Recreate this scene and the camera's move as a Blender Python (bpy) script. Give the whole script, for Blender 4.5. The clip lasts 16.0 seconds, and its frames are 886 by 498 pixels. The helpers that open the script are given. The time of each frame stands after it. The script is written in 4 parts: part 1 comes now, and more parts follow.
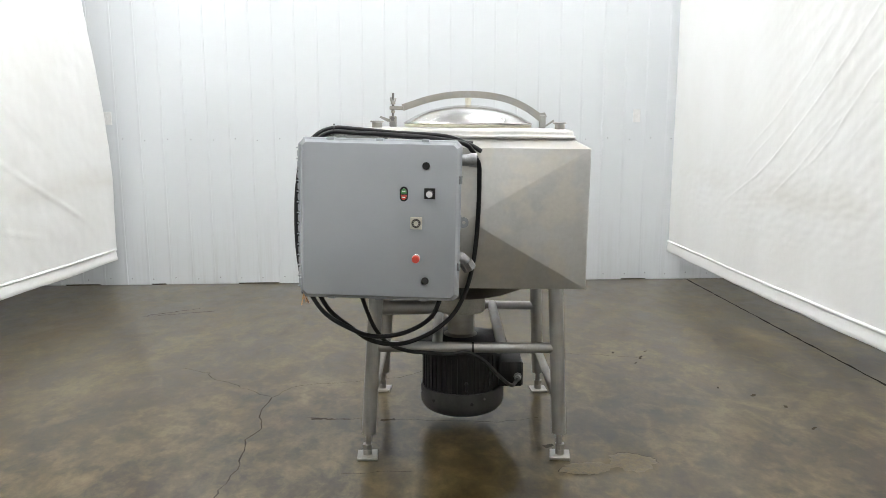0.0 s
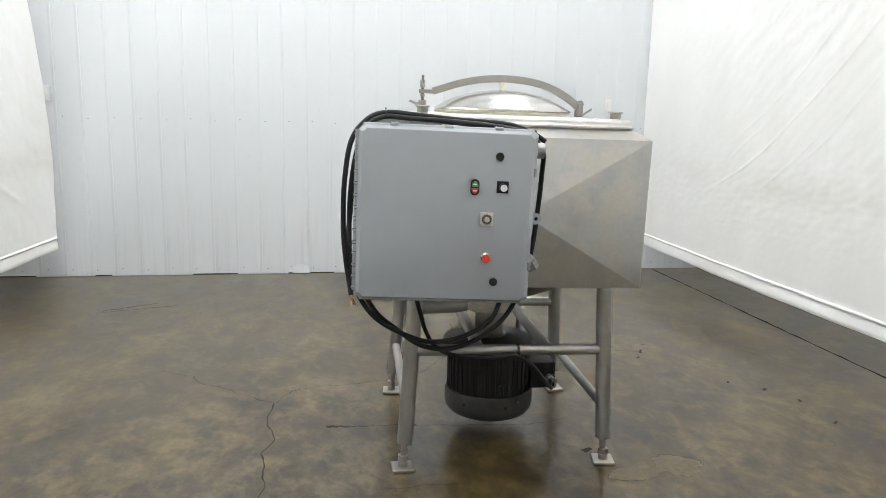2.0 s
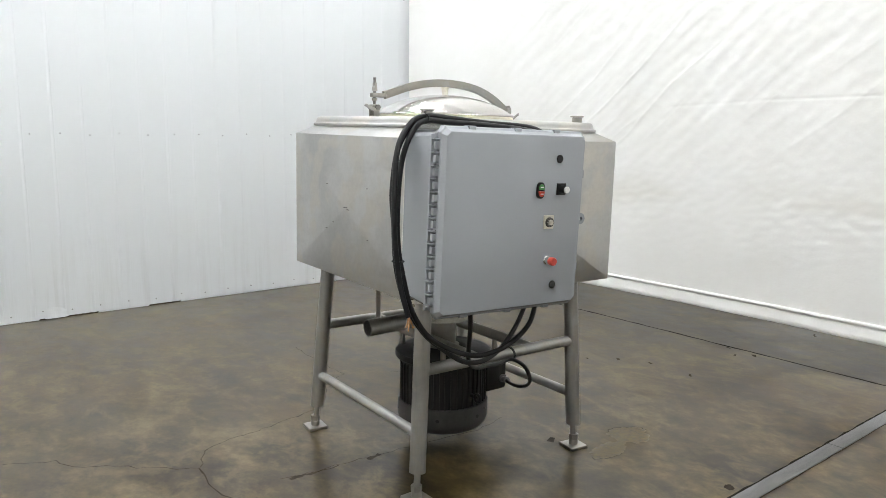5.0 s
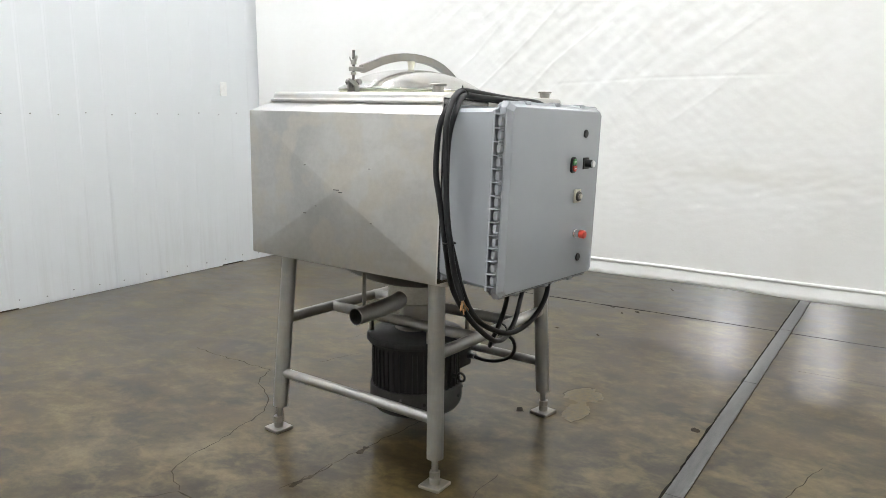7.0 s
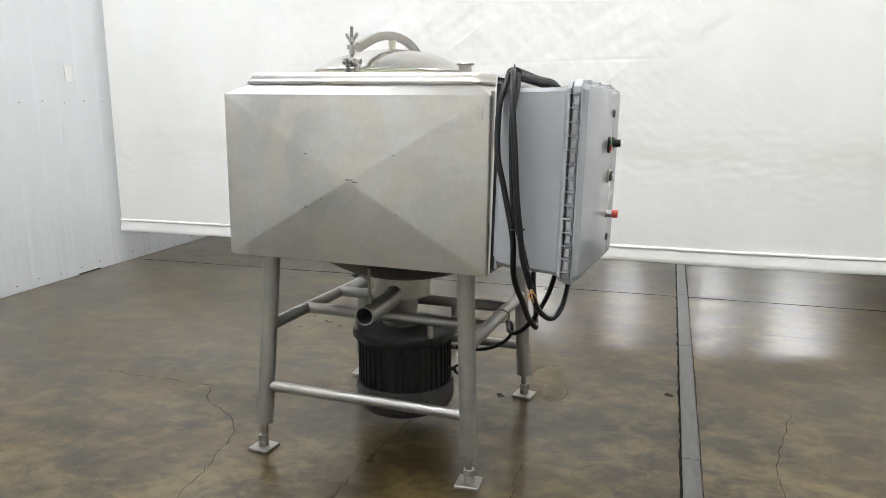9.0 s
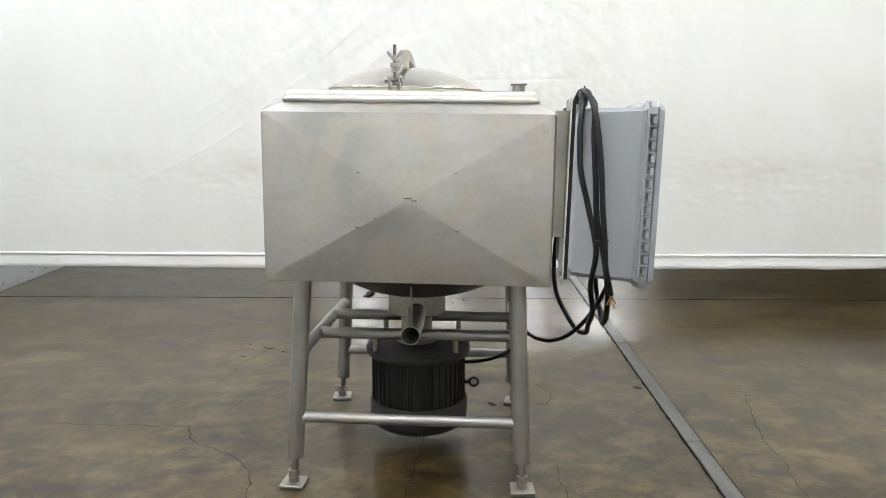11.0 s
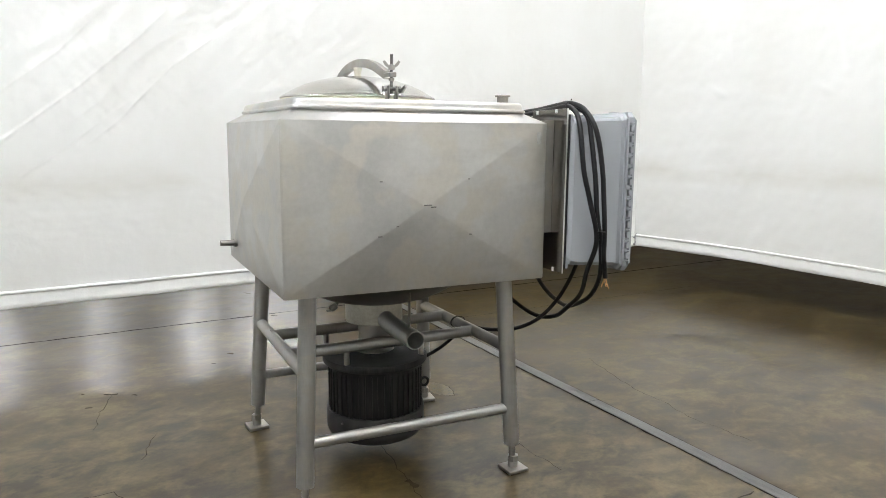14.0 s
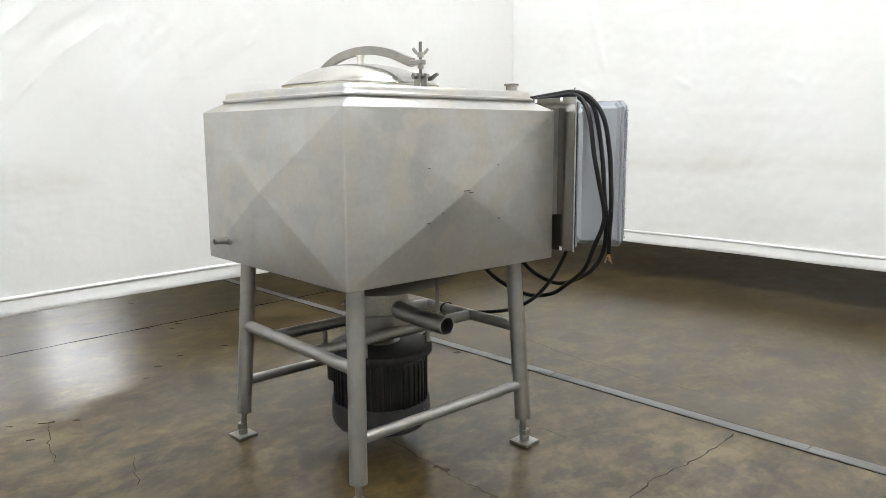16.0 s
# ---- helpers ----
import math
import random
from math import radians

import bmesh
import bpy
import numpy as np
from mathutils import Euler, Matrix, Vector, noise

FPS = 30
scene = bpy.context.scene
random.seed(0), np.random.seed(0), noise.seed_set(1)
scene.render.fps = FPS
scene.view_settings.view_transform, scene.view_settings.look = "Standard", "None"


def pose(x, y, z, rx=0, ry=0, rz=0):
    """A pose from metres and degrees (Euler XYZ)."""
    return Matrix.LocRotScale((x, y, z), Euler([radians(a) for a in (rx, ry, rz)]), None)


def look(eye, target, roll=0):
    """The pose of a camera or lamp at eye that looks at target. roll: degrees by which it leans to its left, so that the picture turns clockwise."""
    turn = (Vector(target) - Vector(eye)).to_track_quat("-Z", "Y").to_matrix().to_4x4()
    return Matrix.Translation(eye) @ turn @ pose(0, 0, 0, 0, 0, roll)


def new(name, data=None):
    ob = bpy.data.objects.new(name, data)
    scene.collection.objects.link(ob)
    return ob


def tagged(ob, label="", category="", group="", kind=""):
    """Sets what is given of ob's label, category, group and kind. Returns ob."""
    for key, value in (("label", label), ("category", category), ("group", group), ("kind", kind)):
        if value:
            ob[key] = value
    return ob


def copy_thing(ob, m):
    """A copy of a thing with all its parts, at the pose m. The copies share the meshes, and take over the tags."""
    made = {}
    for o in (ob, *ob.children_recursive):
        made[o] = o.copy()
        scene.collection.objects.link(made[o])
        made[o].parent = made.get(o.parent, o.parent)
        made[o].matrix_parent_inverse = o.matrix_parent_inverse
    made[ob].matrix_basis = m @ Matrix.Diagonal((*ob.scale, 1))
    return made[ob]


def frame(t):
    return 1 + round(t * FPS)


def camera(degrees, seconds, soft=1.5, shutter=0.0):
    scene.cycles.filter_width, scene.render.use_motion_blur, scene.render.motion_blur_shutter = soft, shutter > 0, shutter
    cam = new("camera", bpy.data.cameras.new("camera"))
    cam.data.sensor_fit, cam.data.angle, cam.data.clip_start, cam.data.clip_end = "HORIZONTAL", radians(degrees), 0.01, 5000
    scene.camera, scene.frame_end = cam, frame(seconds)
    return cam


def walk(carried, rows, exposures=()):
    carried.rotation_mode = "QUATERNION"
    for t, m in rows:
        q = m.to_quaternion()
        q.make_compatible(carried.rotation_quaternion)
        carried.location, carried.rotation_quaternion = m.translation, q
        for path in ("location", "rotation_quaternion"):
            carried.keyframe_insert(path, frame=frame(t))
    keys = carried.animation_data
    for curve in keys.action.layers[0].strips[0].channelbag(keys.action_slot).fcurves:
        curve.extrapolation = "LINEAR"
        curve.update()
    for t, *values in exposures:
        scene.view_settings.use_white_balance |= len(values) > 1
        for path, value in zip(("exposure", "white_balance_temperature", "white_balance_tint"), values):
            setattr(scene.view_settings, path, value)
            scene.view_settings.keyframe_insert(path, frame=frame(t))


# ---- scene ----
cam = camera(62.0, 16.0, soft=0.85)
PATH = [
    (0, (-0.109, 0.024, 1.525), (-0.016, 1.996, 1.201), -0.1),
    (0.5, (-0.157, 0.053, 1.534), (-0.053, 2.023, 1.205), 0.3),
    (1, (-0.332, 0.114, 1.541), (-0.078, 2.067, 1.194), 1.0),
    (1.5, (-0.513, 0.195, 1.527), (-0.216, 2.14, 1.165), 1.4),
    (2, (-0.672, 0.333, 1.53), (-0.334, 2.27, 1.166), 1.3),
    (2.5, (-0.922, 0.409, 1.525), (-0.404, 2.307, 1.165), 1.5),
    (3, (-1.176, 0.461, 1.521), (-0.477, 2.297, 1.147), 1.3),
    (3.2, (-1.254, 0.514, 1.492), (-0.512, 2.334, 1.123), 1.4),
    (5.3, (-2.12, 1.156, 1.476), (-0.809, 2.633, 1.16), 0.6),
    (5.5, (-2.209, 1.208, 1.485), (-0.857, 2.647, 1.165), 0.6),
    (6, (-2.39, 1.404, 1.48), (-0.93, 2.72, 1.114), 0.4),
    (6.5, (-2.449, 1.621, 1.457), (-0.884, 2.811, 1.092), 0.0),
    (7, (-2.555, 1.812, 1.461), (-0.907, 2.884, 1.092), 0.4),
    (7.5, (-2.711, 2.053, 1.459), (-0.968, 2.962, 1.089), 0.2),
    (8, (-2.716, 2.248, 1.431), (-0.921, 3.041, 1.046), -0.0),
    (8.2, (-2.721, 2.318, 1.44), (-0.919, 3.09, 1.047), -0.0),
    (10.3, (-2.969, 3.28, 1.439), (-1.011, 3.437, 1.064), 0.1),
    (10.5, (-2.983, 3.376, 1.444), (-1.022, 3.504, 1.073), 0.3),
    (11, (-2.977, 3.581, 1.451), (-1.011, 3.605, 1.089), 0.1),
    (11.5, (-2.924, 3.784, 1.441), (-0.957, 3.681, 1.096), 0.0),
    (12, (-2.915, 4.017, 1.447), (-0.963, 3.727, 1.127), 0.2),
    (12.5, (-2.906, 4.248, 1.46), (-0.99, 3.772, 1.138), 0.3),
    (13, (-2.83, 4.449, 1.436), (-0.955, 3.829, 1.117), 0.2),
    (13.5, (-2.779, 4.709, 1.438), (-0.961, 3.937, 1.123), 0.3),
    (14, (-2.744, 4.975, 1.441), (-1.013, 4.029, 1.109), 0.2),
    (14.5, (-2.626, 5.146, 1.41), (-0.95, 4.106, 1.078), 0.0),
    (15, (-2.52, 5.346, 1.41), (-0.931, 4.177, 1.081), 0.0),
    (15.5, (-2.409, 5.596, 1.423), (-0.931, 4.29, 1.09), -0.3),
    (16, (-2.238, 5.737, 1.405), (-0.844, 4.343, 1.065), -0.2),
]
walk(cam, [(t, look(eye, target, roll)) for t, eye, target, roll in PATH])

# ---- light: lamps hang from the ceiling (built below); the sky never shows ----
LAMP_POWER = 44.2
room = bpy.data.worlds.new("room_air")
room.use_nodes = True
room.node_tree.nodes["Background"].inputs[0].default_value = (0.75, 0.85, 1.0, 1)
room.node_tree.nodes["Background"].inputs[1].default_value = 0.02
scene.world = room

# ---- materials ----


def material(name):
    m = bpy.data.materials.new(name)
    m.use_nodes = True
    nt = m.node_tree
    return m, nt, nt.nodes["Principled BSDF"]


def add(nt, kind, **values):
    n = nt.nodes.new(kind)
    for k, v in values.items():
        if k in n.inputs:
            n.inputs[k].default_value = v
        else:
            setattr(n, k, v)
    return n


def place(nt, stretch=(1, 1, 1), local=False):
    """World or object coordinates, stretched."""
    if local:
        src = add(nt, "ShaderNodeTexCoord").outputs["Object"]
    else:
        src = add(nt, "ShaderNodeNewGeometry").outputs["Position"]
    mp = add(nt, "ShaderNodeMapping")
    mp.inputs["Scale"].default_value = stretch
    nt.links.new(src, mp.inputs["Vector"])
    return mp.outputs["Vector"]


def noise_of(nt, vec, scale, detail=4.0, rough=0.55, distortion=0.0):
    n = add(nt, "ShaderNodeTexNoise")
    n.inputs["Scale"].default_value = scale
    n.inputs["Detail"].default_value = detail
    n.inputs["Roughness"].default_value = rough
    n.inputs["Distortion"].default_value = distortion
    nt.links.new(vec, n.inputs["Vector"])
    return n.outputs["Fac"]


def ramp(nt, fac, stops):
    r = add(nt, "ShaderNodeValToRGB")
    e = r.color_ramp.elements
    while len(e) < len(stops):
        e.new(0.5)
    for el, (p, c) in zip(e, stops):
        el.position = p
        el.color = (*c, 1) if len(c) == 3 else c
    nt.links.new(fac, r.inputs["Fac"])
    return r.outputs["Color"]


def mix(nt, fac, a, b, mode="MIX"):
    n = add(nt, "ShaderNodeMix", data_type="RGBA", blend_type=mode)
    for src, slot in ((fac, 0), (a, 6), (b, 7)):
        if isinstance(src, (int, float)):
            n.inputs[slot].default_value = src
        elif isinstance(src, tuple):
            n.inputs[slot].default_value = (*src, 1)
        else:
            nt.links.new(src, n.inputs[slot])
    return n.outputs[2]


def span(nt, fac, lo, hi, a=0.0, b=1.0):
    n = add(nt, "ShaderNodeMapRange")
    for i, v in enumerate((lo, hi, a, b)):
        n.inputs[i + 1].default_value = v
    nt.links.new(fac, n.inputs[0])
    return n.outputs[0]


def relief(nt, bsdf, height, strength, distance):
    b = add(nt, "ShaderNodeBump")
    b.inputs["Strength"].default_value = strength
    b.inputs["Distance"].default_value = distance
    nt.links.new(height, b.inputs["Height"])
    nt.links.new(b.outputs["Normal"], bsdf.inputs["Normal"])


def plain(name, dark, light, scale=6, rough=(0.4, 0.55), metal=0.0, bump=0.1, fine=120, stretch=(1, 1, 1), local=False, spec=0.5):
    """A surface with a broad mottle, a fine grain and uneven gloss."""
    m, nt, bsdf = material(name)
    vec = place(nt, stretch, local)
    big = noise_of(nt, vec, scale, 4)
    small = noise_of(nt, vec, fine, 3)
    col = mix(nt, span(nt, big, 0.3, 0.7), dark, light)
    col = mix(nt, 0.18, col, ramp(nt, small, [(0.3, (0.25, 0.25, 0.25)), (0.7, (0.75, 0.75, 0.75))]), "OVERLAY")
    nt.links.new(col, bsdf.inputs["Base Color"])
    nt.links.new(span(nt, big, 0.3, 0.7, *rough), bsdf.inputs["Roughness"])
    bsdf.inputs["Metallic"].default_value = metal
    bsdf.inputs["Specular IOR Level"].default_value = spec
    if bump:
        relief(nt, bsdf, small, bump, 0.002)
    return m


def brushed_steel(name, tint, rough, streak, blot=1.6, grained=True):
    """Stainless sheet: fine streaks, cloudy patches and rubbed areas."""
    m, nt, bsdf = material(name)
    vec = place(nt, local=True)
    lines = noise_of(nt, place(nt, streak, True), 9, 5, 0.7)
    cloud = noise_of(nt, vec, blot, 4, 0.5)
    smear = noise_of(nt, vec, blot * 2.4, 3, 0.5)
    col = mix(nt, span(nt, cloud, 0.36, 0.64), tuple(c * 0.83 for c in tint), tuple(c * 1.04 for c in tint))
    col = mix(nt, span(nt, smear, 0.47, 0.58, 0, 0.75), col, tuple(c * f for c, f in zip(tint, (1.02, 0.975, 0.90))))
    rub = noise_of(nt, place(nt, (0.5, 0.5, 2.2), True), blot * 2.2, 3, 0.55)
    col = mix(nt, span(nt, rub, 0.52, 0.68, 0, 0.45), col, tuple(c * f for c, f in zip(tint, (0.87, 0.865, 0.856))))
    col = mix(nt, 0.12, col, ramp(nt, lines, [(0.3, (0.3, 0.3, 0.3)), (0.7, (0.7, 0.7, 0.7))]), "OVERLAY")
    nt.links.new(col, bsdf.inputs["Base Color"])
    nt.links.new(span(nt, smear, 0.3, 0.75, rough[0], rough[1]), bsdf.inputs["Roughness"])
    bsdf.inputs["Metallic"].default_value = 1.0
    if grained:
        relief(nt, bsdf, lines, 0.06, 0.001)
    return m


STEEL_SHEET = brushed_steel("brushed_stainless_sheet", (0.53, 0.524, 0.508), (0.325, 0.395), (5, 5, 5), 3.0, False)
STEEL_TOP = brushed_steel("satin_stainless_top", (0.51, 0.506, 0.495), (0.31, 0.36), (3, 3, 12), 2.6)
STEEL_RIM = brushed_steel("polished_rim_steel", (0.52, 0.516, 0.505), (0.36, 0.42), (3, 3, 9), 2.6)
STEEL_LID = brushed_steel("polished_stainless_lid", (0.47, 0.46, 0.44), (0.16, 0.21), (6, 6, 6), 2.2)
STEEL_TUBE = brushed_steel("blasted_stainless_tube", (0.385, 0.38, 0.366), (0.48, 0.58), (14, 14, 1.2), 5)
STEEL_BAR = brushed_steel("stainless_bar", (0.35, 0.342, 0.326), (0.28, 0.42), (4, 4, 4), 5)
STEEL_PLATE = brushed_steel("mounting_plate_steel", (0.30, 0.292, 0.278), (0.16, 0.25), (14, 14, 0.5), 0.7)
# cone steel toned down so its colour carries the shade under the tank
STEEL_CONE = brushed_steel("shade_toned_underside_steel", (0.17, 0.165, 0.155), (0.38, 0.5), (5, 5, 5), 3)
EDGE = brushed_steel("bright_cut_edge", (0.72, 0.715, 0.70), (0.42, 0.5), (4, 4, 4), 3)
STEEL_FOOT = brushed_steel("dull_stainless_foot", (0.34, 0.328, 0.305), (0.36, 0.48), (4, 4, 4), 6)
STEEL_DARK = plain("dull_threaded_steel", (0.12, 0.115, 0.11), (0.26, 0.25, 0.24), 30, (0.35, 0.5), 1.0, 0.3, 400)
CAST = plain("cast_zinc_fitting", (0.22, 0.225, 0.23), (0.36, 0.36, 0.36), 25, (0.38, 0.55), 0.8, 0.3, 200)
NECK = plain("cast_steel_neck", (0.34, 0.32, 0.27), (0.48, 0.46, 0.40), 12, (0.45, 0.6), 0.6, 0.3, 90, local=True)
GASKET = plain("cream_rubber_gasket", (0.60, 0.56, 0.42), (0.74, 0.71, 0.58), 20, (0.5, 0.6))
CREAM = plain("cream_plastic", (0.62, 0.59, 0.48), (0.72, 0.70, 0.60), 30, (0.45, 0.55))
RUBBER = plain("black_rubber_cable", (0.006, 0.006, 0.0065), (0.014, 0.014, 0.015), 30, (0.42, 0.58), 0, 0.2, 150, spec=0.3)
BLACK = plain("black_plastic", (0.008, 0.008, 0.008), (0.016, 0.016, 0.016), 40, (0.42, 0.55), spec=0.3)
DIAL = plain("dark_dial_plastic", (0.040, 0.037, 0.032), (0.062, 0.058, 0.050), 40, (0.45, 0.55), spec=0.3)
COPPER = plain("bare_copper_wire", (0.42, 0.22, 0.10), (0.58, 0.36, 0.19), 60, (0.3, 0.4), 1.0)
RED = plain("red_plastic", (0.46, 0.042, 0.026), (0.54, 0.055, 0.034), 40, (0.28, 0.36))
GREEN = plain("green_plastic", (0.05, 0.22, 0.06), (0.08, 0.30, 0.09), 40, (0.3, 0.4))
WHITE = plain("white_plastic", (0.70, 0.70, 0.69), (0.78, 0.78, 0.77), 40, (0.35, 0.45))
BEIGE = plain("aged_beige_plastic", (0.40, 0.37, 0.30), (0.52, 0.49, 0.41), 40, (0.4, 0.5))
LABEL = plain("faded_label_foil", (0.42, 0.415, 0.39), (0.54, 0.535, 0.51), 45, (0.40, 0.50), 0.9)
# grey that stands for the shade inside the hinge and clip slots
SLOT = plain("slot_shade_grey", (0.13, 0.135, 0.142), (0.17, 0.175, 0.18), 40, (0.5, 0.6))
GREY_DIAL = plain("grey_dial_plastic", (0.13, 0.12, 0.105), (0.20, 0.19, 0.17), 40, (0.4, 0.5))
CHROME = plain("chromed_collar", (0.62, 0.62, 0.62), (0.72, 0.72, 0.72), 40, (0.12, 0.2), 1.0, 0)


def moulded_grey():
    """Grey fibreglass enclosure: even colour, faint mottle, moulded gloss."""
    m, nt, bsdf = material("grey_fibreglass")
    vec = place(nt, local=True)
    big = noise_of(nt, vec, 2.2, 3)
    peel = noise_of(nt, vec, 260, 2)
    col = mix(nt, span(nt, big, 0.3, 0.7), (0.292, 0.307, 0.328), (0.320, 0.334, 0.354))
    nt.links.new(col, bsdf.inputs["Base Color"])
    nt.links.new(span(nt, big, 0.3, 0.7, 0.13, 0.19), bsdf.inputs["Roughness"])
    relief(nt, bsdf, peel, 0.08, 0.0006)
    return m


FIBREGLASS = moulded_grey()


def motor_paint():
    """Black motor enamel, greyed by dust in streaks."""
    m, nt, bsdf = material("dusty_black_motor_paint")
    vec = place(nt, (6, 6, 0.9), True)
    dust = noise_of(nt, vec, 5, 5, 0.65)
    grain = noise_of(nt, place(nt, local=True), 160, 3)
    col = mix(nt, span(nt, dust, 0.46, 0.70), (0.0095, 0.0095, 0.010), (0.034, 0.033, 0.032))
    nt.links.new(col, bsdf.inputs["Base Color"])
    bsdf.inputs["Specular IOR Level"].default_value = 0.3
    nt.links.new(span(nt, dust, 0.4, 0.75, 0.48, 0.66), bsdf.inputs["Roughness"])
    relief(nt, bsdf, grain, 0.15, 0.001)
    return m


MOTOR = motor_paint()
SHROUD = plain("worn_grey_shroud_paint", (0.012, 0.012, 0.012), (0.050, 0.048, 0.046), 12, (0.42, 0.6), 0, 0.2, 120, (1, 1, 0.5), True)


def sealed_concrete():
    """Old sealed slab: brown, olive and grey clouds, tan worn edges and dark smudges under a patchy glossy sealer."""
    m, nt, bsdf = material("sealed_stained_concrete")
    vec = place(nt)
    slant = add(nt, "ShaderNodeMapping")
    slant.inputs["Rotation"].default_value = (0, 0, 0.5)
    slant.inputs["Scale"].default_value = (1.0, 0.72, 1.0)
    nt.links.new(vec, slant.inputs["Vector"])
    vec2 = slant.outputs["Vector"]
    broad = noise_of(nt, vec, 0.55, 2, 0.45)
    cloud = noise_of(nt, vec2, 2.6, 7, 0.60, 0.55)
    dapple = noise_of(nt, vec2, 8.0, 6, 0.64, 0.4)
    speck = noise_of(nt, vec2, 27.0, 4, 0.6)
    grain = noise_of(nt, vec, 60.0, 3)
    level = mix(nt, 0.40, cloud, dapple)
    level = mix(nt, 0.14, level, speck)
    tone = ramp(nt, level, [(0.385, (0.0190, 0.0113, 0.0030)), (0.46, (0.0385, 0.0249, 0.0081)), (0.53, (0.0665, 0.0462, 0.0174)), (0.61, (0.1220, 0.0920, 0.0400))])
    cool = ramp(nt, level, [(0.39, (0.0225, 0.0153, 0.0048)), (0.50, (0.0520, 0.0385, 0.0148)), (0.61, (0.1010, 0.0785, 0.0330))])
    col = mix(nt, span(nt, broad, 0.36, 0.64, 0.0, 0.85), tone, cool)
    rust = noise_of(nt, vec, 1.5, 3, 0.5)
    col = mix(nt, span(nt, rust, 0.52, 0.72, 0, 0.5), col, (0.062, 0.037, 0.0125))
    soot = noise_of(nt, vec2, 3.7, 6, 0.66, 0.6)
    col = mix(nt, span(nt, soot, 0.545, 0.68, 0, 0.50), col, (0.020, 0.0145, 0.0075))
    worn = noise_of(nt, vec2, 3.0, 5, 0.62, 0.5)
    edge = ramp(nt, worn, [(0.40, (0, 0, 0)), (0.490, (0.36, 0.36, 0.36)), (0.56, (0, 0, 0))])
    patchy = add(nt, "ShaderNodeMath", operation="MULTIPLY")
    nt.links.new(edge, patchy.inputs[0])
    nt.links.new(span(nt, dapple, 0.44, 0.60), patchy.inputs[1])
    col = mix(nt, patchy.outputs[0], col, (0.140, 0.106, 0.043))
    col = mix(nt, 0.20, col, ramp(nt, grain, [(0.3, (0.3, 0.3, 0.3)), (0.7, (0.7, 0.7, 0.7))]), "OVERLAY")
    col = mix(nt, 0.10, col, (0.010, 0.006, 0.0012))
    nt.links.new(col, bsdf.inputs["Base Color"])
    nt.links.new(span(nt, level, 0.42, 0.58, 0.29, 0.36), bsdf.inputs["Roughness"])
    bsdf.inputs["Specular IOR Level"].default_value = 0.10
    film = mix(nt, 0.45, noise_of(nt, vec2, 3.1, 6, 0.62, 0.8), dapple)
    nt.links.new(span(nt, film, 0.40, 0.58, 0.50, 0.94), bsdf.inputs["Coat Weight"])
    nt.links.new(span(nt, film, 0.40, 0.58, 0.266, 0.222), bsdf.inputs["Coat Roughness"])
    relief(nt, bsdf, mix(nt, 0.15, speck, grain), 0.06, 0.003)
    trowel = add(nt, "ShaderNodeBump")
    trowel.inputs["Strength"].default_value = 0.22
    trowel.inputs["Distance"].default_value = 0.005
    nt.links.new(noise_of(nt, vec2, 7.0, 3, 0.55, 0.4), trowel.inputs["Height"])
    nt.links.new(trowel.outputs["Normal"], bsdf.inputs["Coat Normal"])
    return m


CONCRETE = sealed_concrete()
CRACK = plain("crack_dirt", (0.018, 0.0140, 0.0095), (0.050, 0.040, 0.027), 12, (0.8, 0.95), spec=0.05)
GROOVE = plain("saw_cut_dirt", (0.008, 0.007, 0.006), (0.020, 0.017, 0.014), 5, (0.85, 0.95), spec=0.03)
STRIP = plain("worn_grey_joint_strip", (0.058, 0.057, 0.056), (0.124, 0.122, 0.118), 7, (0.29, 0.42), 0, 0.25, 60, (0.8, 5, 1), spec=0.45)
SPALL = plain("spalled_concrete", (0.036, 0.025, 0.0100), (0.130, 0.098, 0.045), 42, (0.40, 0.6), 0, 0.6, 110, spec=0.4)


def white_vinyl():
    """Hung white vinyl: faint soil, scuffs and one soiled band."""
    m, nt, bsdf = material("white_vinyl_curtain")
    vec = place(nt)
    soil = noise_of(nt, place(nt, (1, 1, 0.6)), 1.4, 5, 0.6)
    fine = noise_of(nt, vec, 55, 4)
    col = mix(nt, span(nt, soil, 0.35, 0.7), (0.80, 0.802, 0.79), (0.755, 0.752, 0.728))
    sep = add(nt, "ShaderNodeSeparateXYZ")
    nt.links.new(add(nt, "ShaderNodeNewGeometry").outputs["Position"], sep.inputs[0])
    up = span(nt, sep.outputs["Z"], 0.92, 1.05)
    down = span(nt, sep.outputs["Z"], 1.22, 1.04)
    band = add(nt, "ShaderNodeMath", operation="MULTIPLY")
    nt.links.new(up, band.inputs[0])
    nt.links.new(down, band.inputs[1])
    rub = add(nt, "ShaderNodeMath", operation="MULTIPLY")
    nt.links.new(band.outputs[0], rub.inputs[0])
    nt.links.new(span(nt, noise_of(nt, place(nt, (1, 1, 3)), 0.9, 4), 0.42, 0.68, 0, 0.5), rub.inputs[1])
    col = mix(nt, rub.outputs[0], col, (0.56, 0.53, 0.455))
    nt.links.new(col, bsdf.inputs["Base Color"])
    bsdf.inputs["Roughness"].default_value = 0.48
    relief(nt, bsdf, mix(nt, 0.6, fine, noise_of(nt, vec, 12, 4)), 0.32, 0.004)
    return m


VINYL = white_vinyl()


